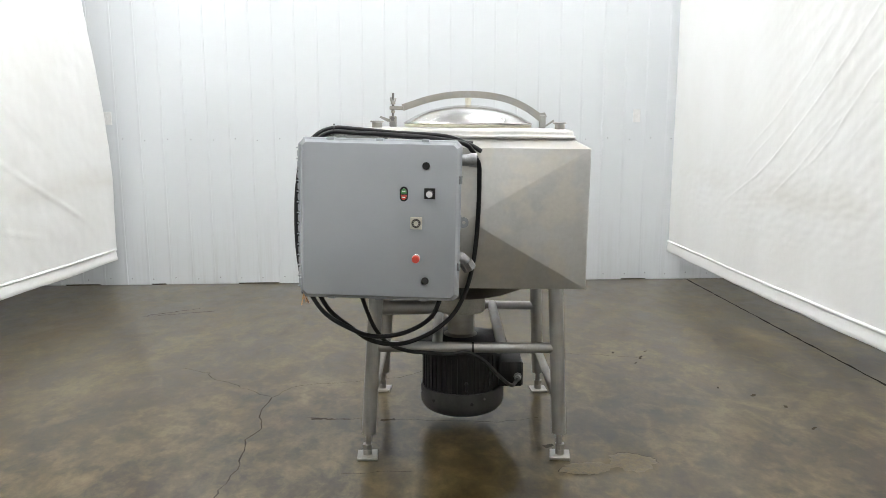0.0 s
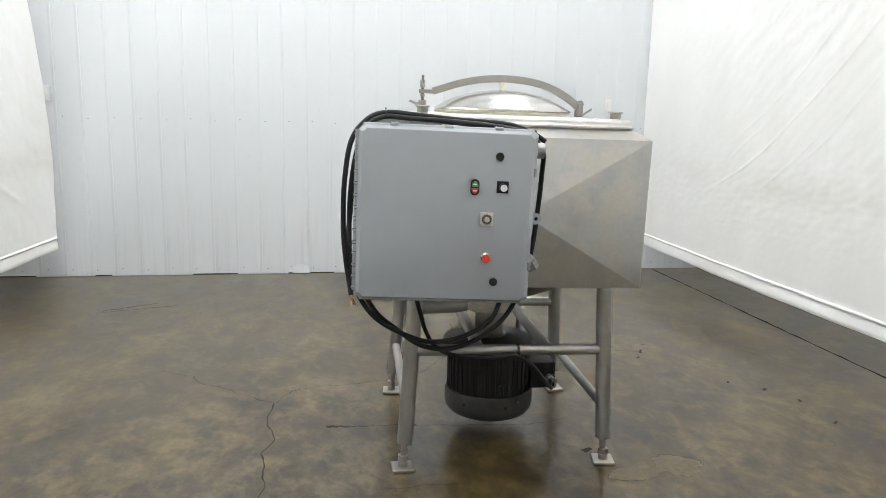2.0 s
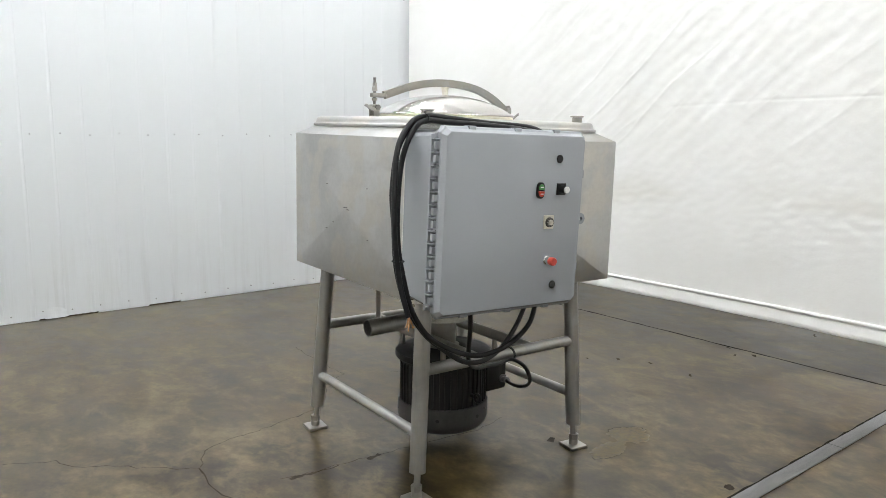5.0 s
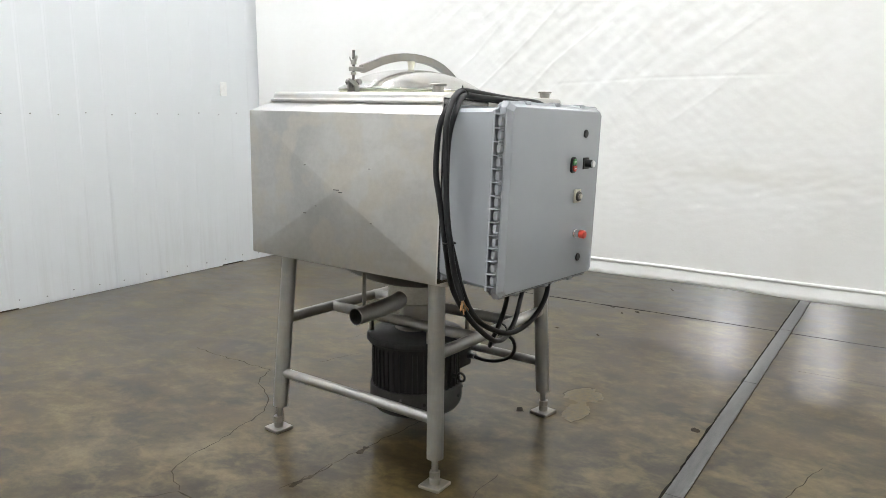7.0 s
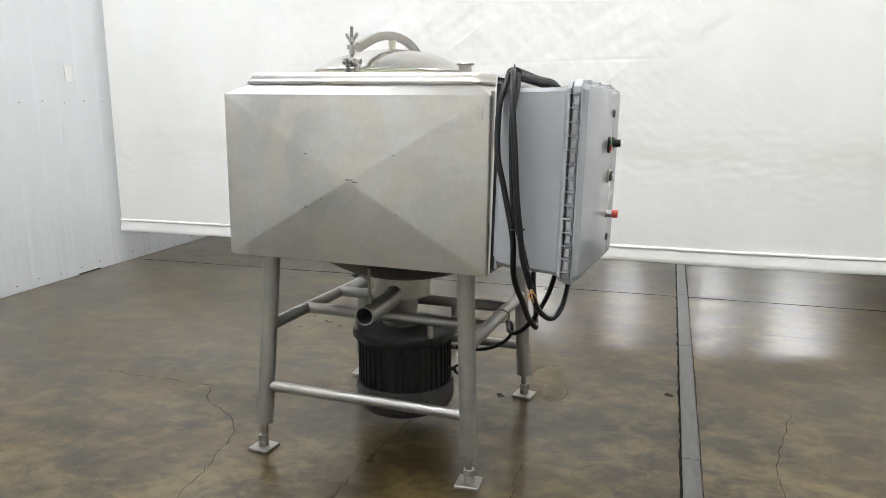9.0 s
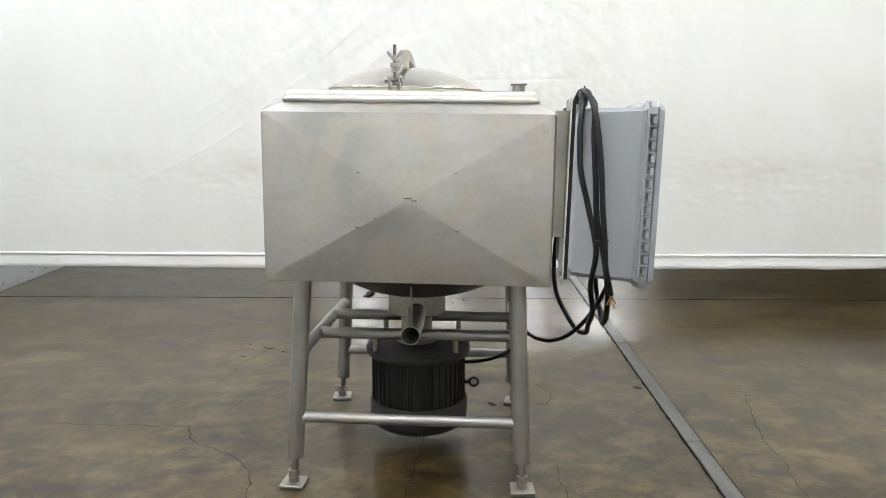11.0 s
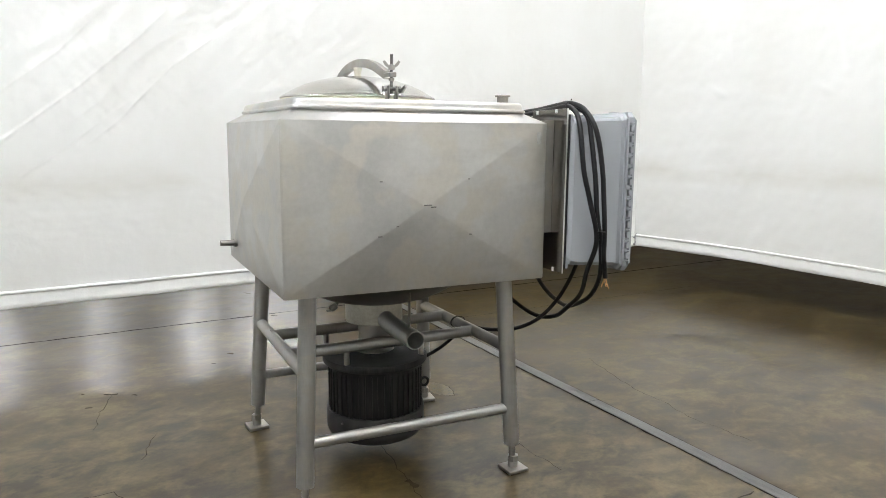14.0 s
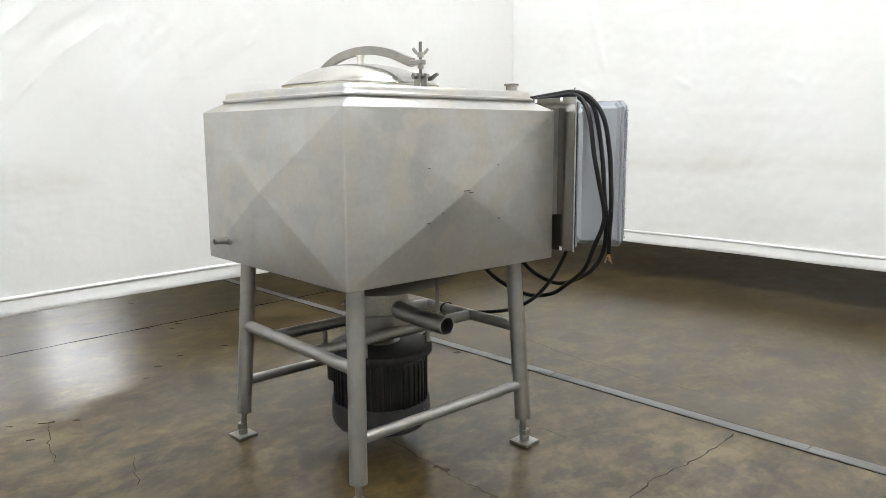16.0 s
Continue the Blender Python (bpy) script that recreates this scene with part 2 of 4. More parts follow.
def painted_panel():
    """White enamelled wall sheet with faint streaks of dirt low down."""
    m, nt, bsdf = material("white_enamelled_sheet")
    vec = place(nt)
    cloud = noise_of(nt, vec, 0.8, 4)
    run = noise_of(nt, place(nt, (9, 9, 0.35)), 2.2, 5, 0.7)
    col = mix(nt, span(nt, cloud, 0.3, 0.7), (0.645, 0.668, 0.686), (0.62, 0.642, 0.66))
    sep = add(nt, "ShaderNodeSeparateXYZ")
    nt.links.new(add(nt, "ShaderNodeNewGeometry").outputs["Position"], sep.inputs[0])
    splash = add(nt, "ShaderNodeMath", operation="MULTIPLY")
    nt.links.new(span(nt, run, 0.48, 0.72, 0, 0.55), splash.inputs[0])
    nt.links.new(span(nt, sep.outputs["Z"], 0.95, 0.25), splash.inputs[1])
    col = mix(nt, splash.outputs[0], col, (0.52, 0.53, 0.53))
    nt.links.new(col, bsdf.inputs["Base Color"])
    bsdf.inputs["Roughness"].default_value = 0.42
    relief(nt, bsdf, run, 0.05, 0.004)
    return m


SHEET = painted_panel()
PALE = plain("pale_hall_wall", (0.52, 0.52, 0.50), (0.62, 0.62, 0.60), 0.9, (0.6, 0.8))
CLOSING = plain("dark_hall_wall", (0.15, 0.132, 0.105), (0.25, 0.215, 0.170), 0.9, (0.6, 0.8))
ROOF = plain("pale_ceiling_sheet", (0.76, 0.77, 0.78), (0.82, 0.82, 0.82), 1.2, (0.5, 0.7))
LAMP_CASE = plain("white_lamp_housing", (0.66, 0.66, 0.65), (0.74, 0.74, 0.73), 10, (0.4, 0.5))
GLOW, _nt, _b = material("lamp_diffuser")
_b.inputs["Base Color"].default_value = (0.9, 0.9, 0.9, 1)
_b.inputs["Emission Color"].default_value = (0.972, 0.982, 0.992, 1)
_b.inputs["Emission Strength"].default_value = LAMP_POWER

# ---- mesh helpers ----


def finish(bm, smooth=None):
    """Recalculate normals; smooth: angle in degrees under which edges are shaded round."""
    bmesh.ops.recalc_face_normals(bm, faces=bm.faces)
    if smooth is not None:
        for f in bm.faces:
            f.smooth = True
        for e in bm.edges:
            e.smooth = len(e.link_faces) == 2 and e.calc_face_angle(0) < radians(smooth)
    return bm


def mesh_of(name, bm, mat):
    me = bpy.data.meshes.new(name)
    bm.to_mesh(me)
    bm.free()
    me.materials.append(mat)
    return me


def thing(name, m, label, category, group="", kind=""):
    ob = new(name)
    ob.empty_display_size = 0.1
    ob.matrix_world = m
    return tagged(ob, label, category, group, kind)


def part(name, bm, mat, parent, label="", m=None):
    ob = new(name, mesh_of(name, bm, mat))
    ob.parent = parent
    if m is not None:
        ob.matrix_local = m
    return tagged(ob, label)


def share(name, me, parent, m):
    """One more piece on a mesh that others use too."""
    ob = new(name, me)
    ob.parent = parent
    ob.matrix_local = m
    return ob


def box(x0, x1, y0, y1, z0, z1, bevel=0.0, bm=None, seg=1):
    out = bm or bmesh.new()
    made = bmesh.ops.create_cube(out, size=1.0)["verts"]
    for v in made:
        v.co = Vector((x0 + (v.co.x + 0.5) * (x1 - x0), y0 + (v.co.y + 0.5) * (y1 - y0), z0 + (v.co.z + 0.5) * (z1 - z0)))
    if bevel:
        edges = list({e for v in made for e in v.link_edges})
        bmesh.ops.bevel(out, geom=edges, offset=bevel, segments=seg, affect="EDGES", profile=0.5)
    return out if bm else finish(out, 35 if bevel else None)


def spline(points, steps=8):
    """A smooth line through the points."""
    p = [Vector(q) for q in points]
    p = [2 * p[0] - p[1], *p, 2 * p[-1] - p[-2]]
    out = []
    for i in range(1, len(p) - 2):
        a, b, c, d = p[i - 1:i + 3]
        for k in range(steps):
            t = k / steps
            out.append(0.5 * (2 * b + (c - a) * t + (2 * a - 5 * b + 4 * c - d) * t * t + (3 * b - a - 3 * c + d) * t ** 3))
    return [*out, p[-2]]


def sweep(path, section, caps=True, bm=None, up=(0, 0, 1)):
    """A section, pairs (side, up), carried along a path without twist."""
    out = bm or bmesh.new()
    path = [Vector(q) for q in path]
    tangent = (path[1] - path[0]).normalized()
    ref = Vector(up)
    if abs(tangent.dot(ref)) > 0.95:
        ref = Vector((1, 0, 0))
    side = tangent.cross(ref).normalized()
    rings = []
    for i, q in enumerate(path):
        ahead = (path[min(i + 1, len(path) - 1)] - path[max(i - 1, 0)]).normalized()
        side = (side - ahead * side.dot(ahead)).normalized()
        top = side.cross(ahead)
        rings.append([out.verts.new(q + side * a + top * b) for a, b in section])
    n = len(section)
    for r, s in zip(rings, rings[1:]):
        for i in range(n):
            out.faces.new((r[i], r[(i + 1) % n], s[(i + 1) % n], s[i]))
    if caps:
        out.faces.new(rings[0][::-1])
        out.faces.new(rings[-1])
    return out if bm else finish(out, 50)


def circle(r, n=14):
    return [(r * math.cos(2 * math.pi * i / n), r * math.sin(2 * math.pi * i / n)) for i in range(n)]


def rod(a, b, r, n=16, bm=None):
    return sweep([a, b], circle(r, n), True, bm)


def hollow(path, r, wall, n=24):
    """A pipe with an open bore at its first end."""
    bm = bmesh.new()
    sweep(path, circle(r, n), False, bm)
    sweep(path, circle(r - wall, n), False, bm)
    bm.verts.ensure_lookup_table()
    half = len(bm.verts) // 2
    for k in (0, half - n):
        for i in range(n):
            j = (i + 1) % n
            bm.faces.new((bm.verts[k + i], bm.verts[k + j], bm.verts[half + k + j], bm.verts[half + k + i]))
    return finish(bm, 50)


def lathe(profile, n=48, centre=(0, 0), bm=None):
    """Turn a profile of (radius, z) round the upright through the centre."""
    out = bm or bmesh.new()
    rings = []
    for r, z in profile:
        if r < 1e-5:
            rings.append([out.verts.new((centre[0], centre[1], z))])
        else:
            rings.append([out.verts.new((centre[0] + r * math.cos(2 * math.pi * i / n), centre[1] + r * math.sin(2 * math.pi * i / n), z)) for i in range(n)])
    for a, b in zip(rings, rings[1:]):
        for i in range(n):
            j = (i + 1) % n
            quad = [a[i % len(a)], a[j % len(a)], b[j % len(b)], b[i % len(b)]]
            quad = list(dict.fromkeys(quad))
            if len(quad) > 2:
                out.faces.new(quad)
    for ring in (rings[0], rings[-1]):
        if len(ring) > 1:
            out.faces.new(ring)
    return out if bm else finish(out, 32)


def rounded_square(half, radius, z, n=6):
    out = []
    for k, (sx, sy) in enumerate(((1, 1), (-1, 1), (-1, -1), (1, -1))):
        for i in range(n + 1):
            a = math.pi / 2 * (k + i / n)
            out.append((sx * (half - radius) + radius * math.cos(a), sy * (half - radius) + radius * math.sin(a), z))
    return out


def loft(loops, cap=(True, True)):
    bm = bmesh.new()
    rings = [[bm.verts.new(q) for q in loop] for loop in loops]
    n = len(rings[0])
    for a, b in zip(rings, rings[1:]):
        for i in range(n):
            bm.faces.new((a[i], a[(i + 1) % n], b[(i + 1) % n], b[i]))
    if cap[0]:
        bm.faces.new(rings[0])
    if cap[1]:
        bm.faces.new(rings[-1])
    return bm


def prism(outline, y0, y1, bm=None):
    """An outline of (x, z) drawn out from y0 to y1."""
    out = bm or bmesh.new()
    a = [out.verts.new((x, y0, z)) for x, z in outline]
    b = [out.verts.new((x, y1, z)) for x, z in outline]
    n = len(a)
    for i in range(n):
        out.faces.new((a[i], a[(i + 1) % n], b[(i + 1) % n], b[i]))
    out.faces.new(a)
    out.faces.new(b)
    return out if bm else finish(out)


def hexagon(r):
    return [(r * math.cos(math.pi / 3 * i), r * math.sin(math.pi / 3 * i)) for i in range(6)]


# ---- the setting ----
WALL_Y, EAST_X, CEIL, LAMP_Z = 7.30, 2.50, 5.90, 5.40

floor = part("floor", box(-7.0, 25.0, -10.0, WALL_Y, -0.15, 0.0), CONCRETE, None)
tagged(floor, "brown stained sealed concrete floor with cracks and glossy patches", "floor", "", "structure")
ceiling = part("ceiling", box(-7.0, 25.0, -10.0, WALL_Y, CEIL, CEIL + 0.1), ROOF, None)
tagged(ceiling, "plain pale sheet metal ceiling over the hall", "ceiling", "", "structure")
for nm, b in (("wall_south", (-7.2, 25.2, -10.2, -10.0, -0.1, CEIL)), ("wall_west", (-7.2, -7.0, -10.0, WALL_Y, -0.1, CEIL)), ("wall_east", (25.0, 25.2, -10.0, WALL_Y, -0.1, CEIL))):
    tagged(part(nm, box(*b), CLOSING if nm == "wall_south" else PALE, None), "plain dark wall closing the hall" if nm == "wall_south" else "plain pale wall closing the hall", "wall", "", "structure")

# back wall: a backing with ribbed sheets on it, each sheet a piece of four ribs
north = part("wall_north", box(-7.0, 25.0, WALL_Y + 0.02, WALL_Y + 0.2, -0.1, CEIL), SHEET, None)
tagged(north, "white ribbed sheet metal wall with rows of screws", "wall", "", "structure")
PITCH, SEAM = 0.2136, -2.881
bm = bmesh.new()
edge = [(0.0, 0.0)]
for i in range(4):
    c = (i + 0.5) * PITCH
    edge += [(c - 0.022, 0.0), (c - 0.006, -0.0030), (c + 0.0015, -0.0030), (c + 0.0028, 0.0007), (c + 0.0044, 0.0007), (c + 0.010, 0.0)]
edge += [(4 * PITCH - 0.0006, 0.0)]
lo = [bm.verts.new((x, y, 0.003)) for x, y in edge]
hi = [bm.verts.new((x, y, CEIL)) for x, y in edge]
for i in range(len(edge) - 1):
    bm.faces.new((lo[i], lo[i + 1], hi[i + 1], hi[i]))
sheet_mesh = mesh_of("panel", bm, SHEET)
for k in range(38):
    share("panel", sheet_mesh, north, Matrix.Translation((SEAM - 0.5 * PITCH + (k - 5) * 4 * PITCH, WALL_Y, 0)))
bm = bmesh.new()
for k in range(-15, 40):
    for z in (0.060, 1.418, 2.75):
        x = SEAM + k * PITCH + 0.045 + 0.006 * math.sin(5.0 * k)
        zz = z + 0.008 * math.sin(3.7 * k + z)
        rod((x, WALL_Y + 0.002, zz), (x, WALL_Y - 0.006, zz), 0.0055, 6, bm)
tagged(part("screws", finish(bm), CAST, north), "small grey wall screws", kind="stuff")
for x0, x1 in ((-1.80, -1.40), (-0.935, -0.512), (-0.113, 0.148), (-3.48, -3.15), (-2.65, -2.51), (2.05, 2.30)):
    part("base_gap", box(x0, x1, WALL_Y - 0.0045, WALL_Y + 0.02, 0.0, 0.010), CRACK, north, "dark gap at the foot of the wall")
bm = bmesh.new()
rows_d = []
for i in range(9):
    ring = []
    for j in range(7):
        u, v = i / 8, j / 6
        lift = 0.016 * math.sin(math.pi * u) * (1 - v) ** 1.4 + 0.004 * noise.noise((u * 4, v * 4, 2.0))
        ring.append(bm.verts.new((-0.90 + 0.17 * u - 0.02 * v, WALL_Y - 0.004 - lift, 0.006 + 0.085 * v * (0.7 + 0.3 * math.sin(math.pi * u)))))
    rows_d.append(ring)
for a, b in zip(rows_d, rows_d[1:]):
    for j in range(6):
        bm.faces.new((a[j], a[j + 1], b[j + 1], b[j]))
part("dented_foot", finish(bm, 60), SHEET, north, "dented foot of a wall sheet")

# floor joints, the filled trench and cracks
RNG = random.Random(7)


def ribbon(points, width, z=0.0015):
    """A thin flat line of dirt lying in the slab."""
    bm = bmesh.new()
    pts = [Vector((x, y, z)) for x, y in points]
    left, right = [], []
    for i, q in enumerate(pts):
        d = (pts[min(i + 1, len(pts) - 1)] - pts[max(i - 1, 0)]).normalized()
        w = width * (0.55 + 0.9 * RNG.random()) / 2
        s = Vector((-d.y, d.x, 0)) * w
        left.append(bm.verts.new(q + s))
        right.append(bm.verts.new(q - s))
    for i in range(len(pts) - 1):
        bm.faces.new((left[i], left[i + 1], right[i + 1], right[i]))
    return finish(bm)


def wander(points, step=0.045, stray=0.016):
    """A broken, wandering line from point to point."""
    out = []
    for (ax, ay), (bx, by) in zip(points, points[1:]):
        n = max(2, int(math.hypot(bx - ax, by - ay) / step))
        for i in range(n):
            t = i / n
            out.append((ax + (bx - ax) * t + RNG.uniform(-stray, stray), ay + (by - ay) * t + RNG.uniform(-stray, stray)))
    return [*out, points[-1]]


def patch(cx, cy, rx, ry, turn, seed):
    """A shallow worn patch with a ragged outline."""
    bm = bmesh.new()
    n = 64
    vs = []
    for i in range(n):
        a = 2 * math.pi * i / n
        r = 1 + 0.24 * noise.noise((1.6 * math.cos(a) + seed, 1.6 * math.sin(a), seed)) + 0.20 * noise.noise((4.5 * math.cos(a), 4.5 * math.sin(a), seed))
        px, py = rx * r * math.cos(a), ry * r * math.sin(a)
        vs.append(bm.verts.new((cx + px * math.cos(turn) - py * math.sin(turn), cy + px * math.sin(turn) + py * math.cos(turn), 0.0012)))
    bm.faces.new(vs)
    return finish(bm), [(v.co.x, v.co.y) for v in vs]


part("slab_joint", ribbon(wander([(2.718, -9.5), (2.735, 4.2), (2.715, 7.25)], 0.09, 0.004), 0.017), GROOVE, floor, "thin dark saw-cut joint")
part("slab_joint", ribbon(wander([(1.93, -0.2), (1.95, 2.3)], 0.12, 0.004), 0.004), CRACK, floor, "faint worn joint line")
for line, w in (([(-0.94, 2.56), (-0.93, 2.97), (-0.90, 3.14), (-0.90, 3.34), (-0.93, 3.53), (-0.87, 3.67), (-0.92, 3.86), (-0.90, 4.11)], 0.0062),
                ([(-0.90, 4.11), (-1.08, 4.24), (-1.21, 4.38), (-1.33, 4.45), (-1.38, 4.56), (-1.57, 4.66)], 0.0036),
                ([(-0.90, 4.11), (-0.81, 4.27), (-0.72, 4.31), (-0.48, 4.34), (-0.32, 4.37), (-0.17, 4.41), (-0.07, 4.48), (0.11, 4.74), (0.26, 4.82), (0.27, 4.96), (0.27, 5.21), (0.30, 5.49)], 0.0042),
                ([(-0.64, 3.775), (-0.42, 3.77), (-0.21, 3.745), (0.12, 3.71), (0.35, 3.68), (0.57, 3.73)], 0.0035),
                ([(-0.66, 3.79), (-0.52, 3.765), (-0.40, 3.76)], 0.006), ([(-0.08, 3.14), (-0.42, 3.13)], 0.003), ([(0.96, 4.84), (1.20, 4.80), (1.43, 4.72)], 0.003), ([(0.71, 2.04), (0.40, 2.12), (0.22, 2.16), (-0.12, 2.18), (-0.26, 2.21), (-0.60, 2.17)], 0.003), ([(0.79, 4.58), (0.62, 4.64), (0.52, 4.68)], 0.003), ([(-2.26, 6.06), (-1.9, 6.27)], 0.012), ([(-2.3, 6.0), (-1.75, 6.18)], 0.008)):
    part("crack", ribbon(wander(line, 0.04, 0.010), w), CRACK, floor, "thin wandering crack")
for a, b, w in (((-0.63, 3.775), (-0.52, 3.765), 0.020), ((-0.27, 3.735), (-0.19, 3.745), 0.022), ((0.545, 3.365), (0.585, 3.390), 0.030), ((2.65, 3.47), (2.69, 3.50), 0.025), ((2.69, 3.67), (2.71, 3.71), 0.015), ((2.56, 3.56), (2.60, 3.58), 0.015), ((1.955, 3.79), (1.97, 3.83), 0.015), ((1.85, 3.985), (1.88, 4.01), 0.017), ((1.71, 4.12), (1.725, 4.14), 0.010), ((1.42, 4.70), (1.46, 4.76), 0.017), ((1.27, 4.82), (1.29, 4.86), 0.013), ((1.36, 4.60), (1.38, 4.63), 0.011), ((1.50, 4.86), (1.53, 4.88), 0.012), ((1.95, 3.50), (1.98, 3.53), 0.013), ((3.50, 3.46), (3.56, 3.50), 0.015)):
    part("stain", ribbon(wander([a, b], 0.02, 0.010), w, 0.001), CRACK, floor, "dark worn spot in the slab")

spot, _ = patch(0.800, 2.580, 0.026, 0.020, 0.4, 5.2)
part("stain", spot, CRACK, floor, "small dark spot beside the joint strip")
x = -6.9
k = 0
while x < 24.5:
    run = 1.05 + 0.5 * RNG.random()
    part("joint_strip", box(x, x + run - 0.004, 2.456 + RNG.uniform(-0.003, 0.003), 2.526, -0.01, 0.004, 0.0015), STRIP, floor, "" if k else "worn grey strip filling the slab joint")
    x += run
    k += 1
part("strip_edge", ribbon(wander([(-6.9, 2.531), (24.8, 2.531)], 0.05, 0.003), 0.0105), GROOVE, floor, "dark broken edge of the joint strip")
part("strip_edge", ribbon(wander([(-6.9, 2.452), (24.8, 2.452)], 0.09, 0.003), 0.006), CRACK, floor)


for k, (cx, cy, rx, ry, turn) in enumerate(((0.915, 3.185, 0.112, 0.092, -0.35), (0.690, 3.128, 0.130, 0.058, 0.10))):
    worn, rimline = patch(cx, cy, rx, ry, turn, 3.1 + 2 * k)
    for q in worn.verts:
        q.co.z += 0.0004 * k
    part("worn_patch", worn, SPALL, floor, "shallow spalled patch showing sandy aggregate")
    part("patch_edge", ribbon(rimline[2:26] if k == 0 else rimline[30:50], 0.004, 0.0022), CRACK, floor)


# curtains of white vinyl
def crease(y, z, line, high, wide=0.011):
    """Height of a fold that runs from point to point and fades at both ends."""
    best, where, gone = 9.0, 0.0, 0.0
    for (y0, z0), (y1, z1) in zip(line, line[1:]):
        dy, dz = y1 - y0, z1 - z0
        n = math.hypot(dy, dz)
        t = max(0.0, min(1.0, ((y - y0) * dy + (z - z0) * dz) / (n * n)))
        d = math.hypot(y - y0 - t * dy, z - z0 - t * dz)
        if d < best:
            best, where = d, gone + t * n
        gone += n
    if best > 4 * wide:
        return 0.0
    ends = min(1.0, 5 * where / gone, 5 * (gone - where) / gone)
    return high * ends * (0.8 + 0.5 * noise.noise((where * 7, line[0][1], 2.0))) * math.exp(-(best / wide) ** 2)


EAST_FOLDS = [([(5.99, 0.91), (5.44, 1.17), (5.20, 1.31), (4.96, 1.49), (4.71, 1.68), (4.35, 1.99), (4.14, 2.20), (3.93, 2.42)], 0.0050, 0.0068),
              ([(5.64, 1.34), (5.16, 1.62), (4.82, 1.88), (4.51, 2.19)], 0.0032, 0.0065), ([(5.65, 1.20), (5.47, 1.34), (5.11, 1.55)], 0.0028, 0.0065),
              ([(4.88, 1.21), (4.68, 1.32), (4.50, 1.46), (4.39, 1.58), (4.16, 1.81), (3.97, 1.95), (3.71, 2.14)], 0.0036, 0.007), ([(5.24, 1.01), (4.90, 1.23), (4.52, 1.52), (4.31, 1.65)], 0.0026, 0.0065),
              ([(4.32, 1.65), (3.4, 1.69), (2.48, 1.70)], -0.002, 0.008)]
_rf = random.Random(21)
for _k in range(34):
    _y, _z, _l = _rf.uniform(3.1, 5.4), _rf.uniform(1.35, 2.6), _rf.uniform(0.25, 0.7)
    EAST_FOLDS.append(([(_y, _z), (_y - 0.80 * _l, _z + _rf.uniform(0.54, 0.70) * _l)], _rf.uniform(0.0007, 0.0017), 0.008))


def east_relief(y, z):
    w = 0.010 * math.sin(y * 1.1 + 0.4) + 0.006 * noise.noise((y * 0.9, z * 0.5, 3.0))
    sy, sz = (y - 3.9) / 1.55, (z - 2.15) / 0.85
    quilt = math.exp(-(sy * sy + sz * sz))
    along, across = y * 0.78 - z * 0.62, y * 0.62 + z * 0.78
    warp = 0.10 * noise.noise((y * 1.7, z * 1.7, 9.0))
    w += 0.0086 * quilt * noise.noise(((along + warp) * 3.2, (across + warp) * 9.5, 1.0))
    w += 0.0042 * quilt * noise.noise((along * 4, across * 17, 6.0))
    w += 0.0040 * quilt * noise.noise(((along + warp) * 11, (across - warp) * 4, 3.0))
    w += 0.0013 * (0.25 + quilt) * noise.noise((y * 22, z * 22, 5.0))
    low = max(0.0, 1 - abs(z - 1.0) / 0.45)
    w += 0.0022 * low * noise.noise((y * 11 + z * 5, z * 24, 8.0))
    w += 0.004 * math.sin(y * 9 + 2 * noise.noise((y, 0, 2))) * max(0.0, 1 - abs(z - 0.7) / 0.8)
    fan = math.exp(-((y - 3.0) / 1.5) ** 2 - ((z - 1.45) / 0.42) ** 2)
    w += 0.0011 * fan * noise.noise(((y * 0.75 + z * 0.66) * 7, (z * 0.75 - y * 0.66) * 24, 4.0))
    for f in EAST_FOLDS:
        w += crease(y, z, *f)
    return w


def south_relief(s, z):
    w = 0.015 * math.sin(s * 1.3) + 0.008 * noise.noise((s * 1.2, z * 0.6, 4.0)) + 0.003 * math.sin(s * 8)
    w += 0.0035 * noise.noise((s * 5 + z, z * 3, 2.0)) + 0.002 * noise.noise((s * 14, z * 14, 2.0))
    w += 0.0030 * noise.noise((s * 2.2 + 0.6 * z, z * 8.5, 7.0)) + 0.0022 * noise.noise(((s + 0.7 * z) * 9, (s * 0.6 - z) * 3.0, 5.0))
    for s0 in (0.1, 1.0, 1.9):
        w += 0.009 * math.exp(-((s - s0) / 0.06) ** 2 - ((z - 1.72 - 0.5 * (s - s0)) / 0.028) ** 2)
        w += 0.008 * math.exp(-((s - s0 + 0.2 - 0.25 * (z - 1.7)) / 0.03) ** 2) * max(0.0, min(1.0, (z - 1.75) / 0.3))
    return w


WEST_FOLDS = (([(0.45, 0.72), (1.2, 1.10), (1.9, 1.50)], 0.010, 0.012), ([(1.05, 0.66), (1.9, 0.86)], 0.004, 0.010), ([(0.9, 1.3), (1.7, 1.9)], 0.003, 0.010))


def west_relief(s, z):
    w = 0.018 * math.sin(s * 1.5 + 1) + 0.010 * noise.noise((s * 1.1, z * 0.7, 6.0))
    w += 0.004 * noise.noise((s * 4 - z * 2, z * 5, 2.0)) + 0.002 * noise.noise((s * 13, z * 13, 7.0))
    for f in WEST_FOLDS:
        w += crease(s, z, *f)
    return w


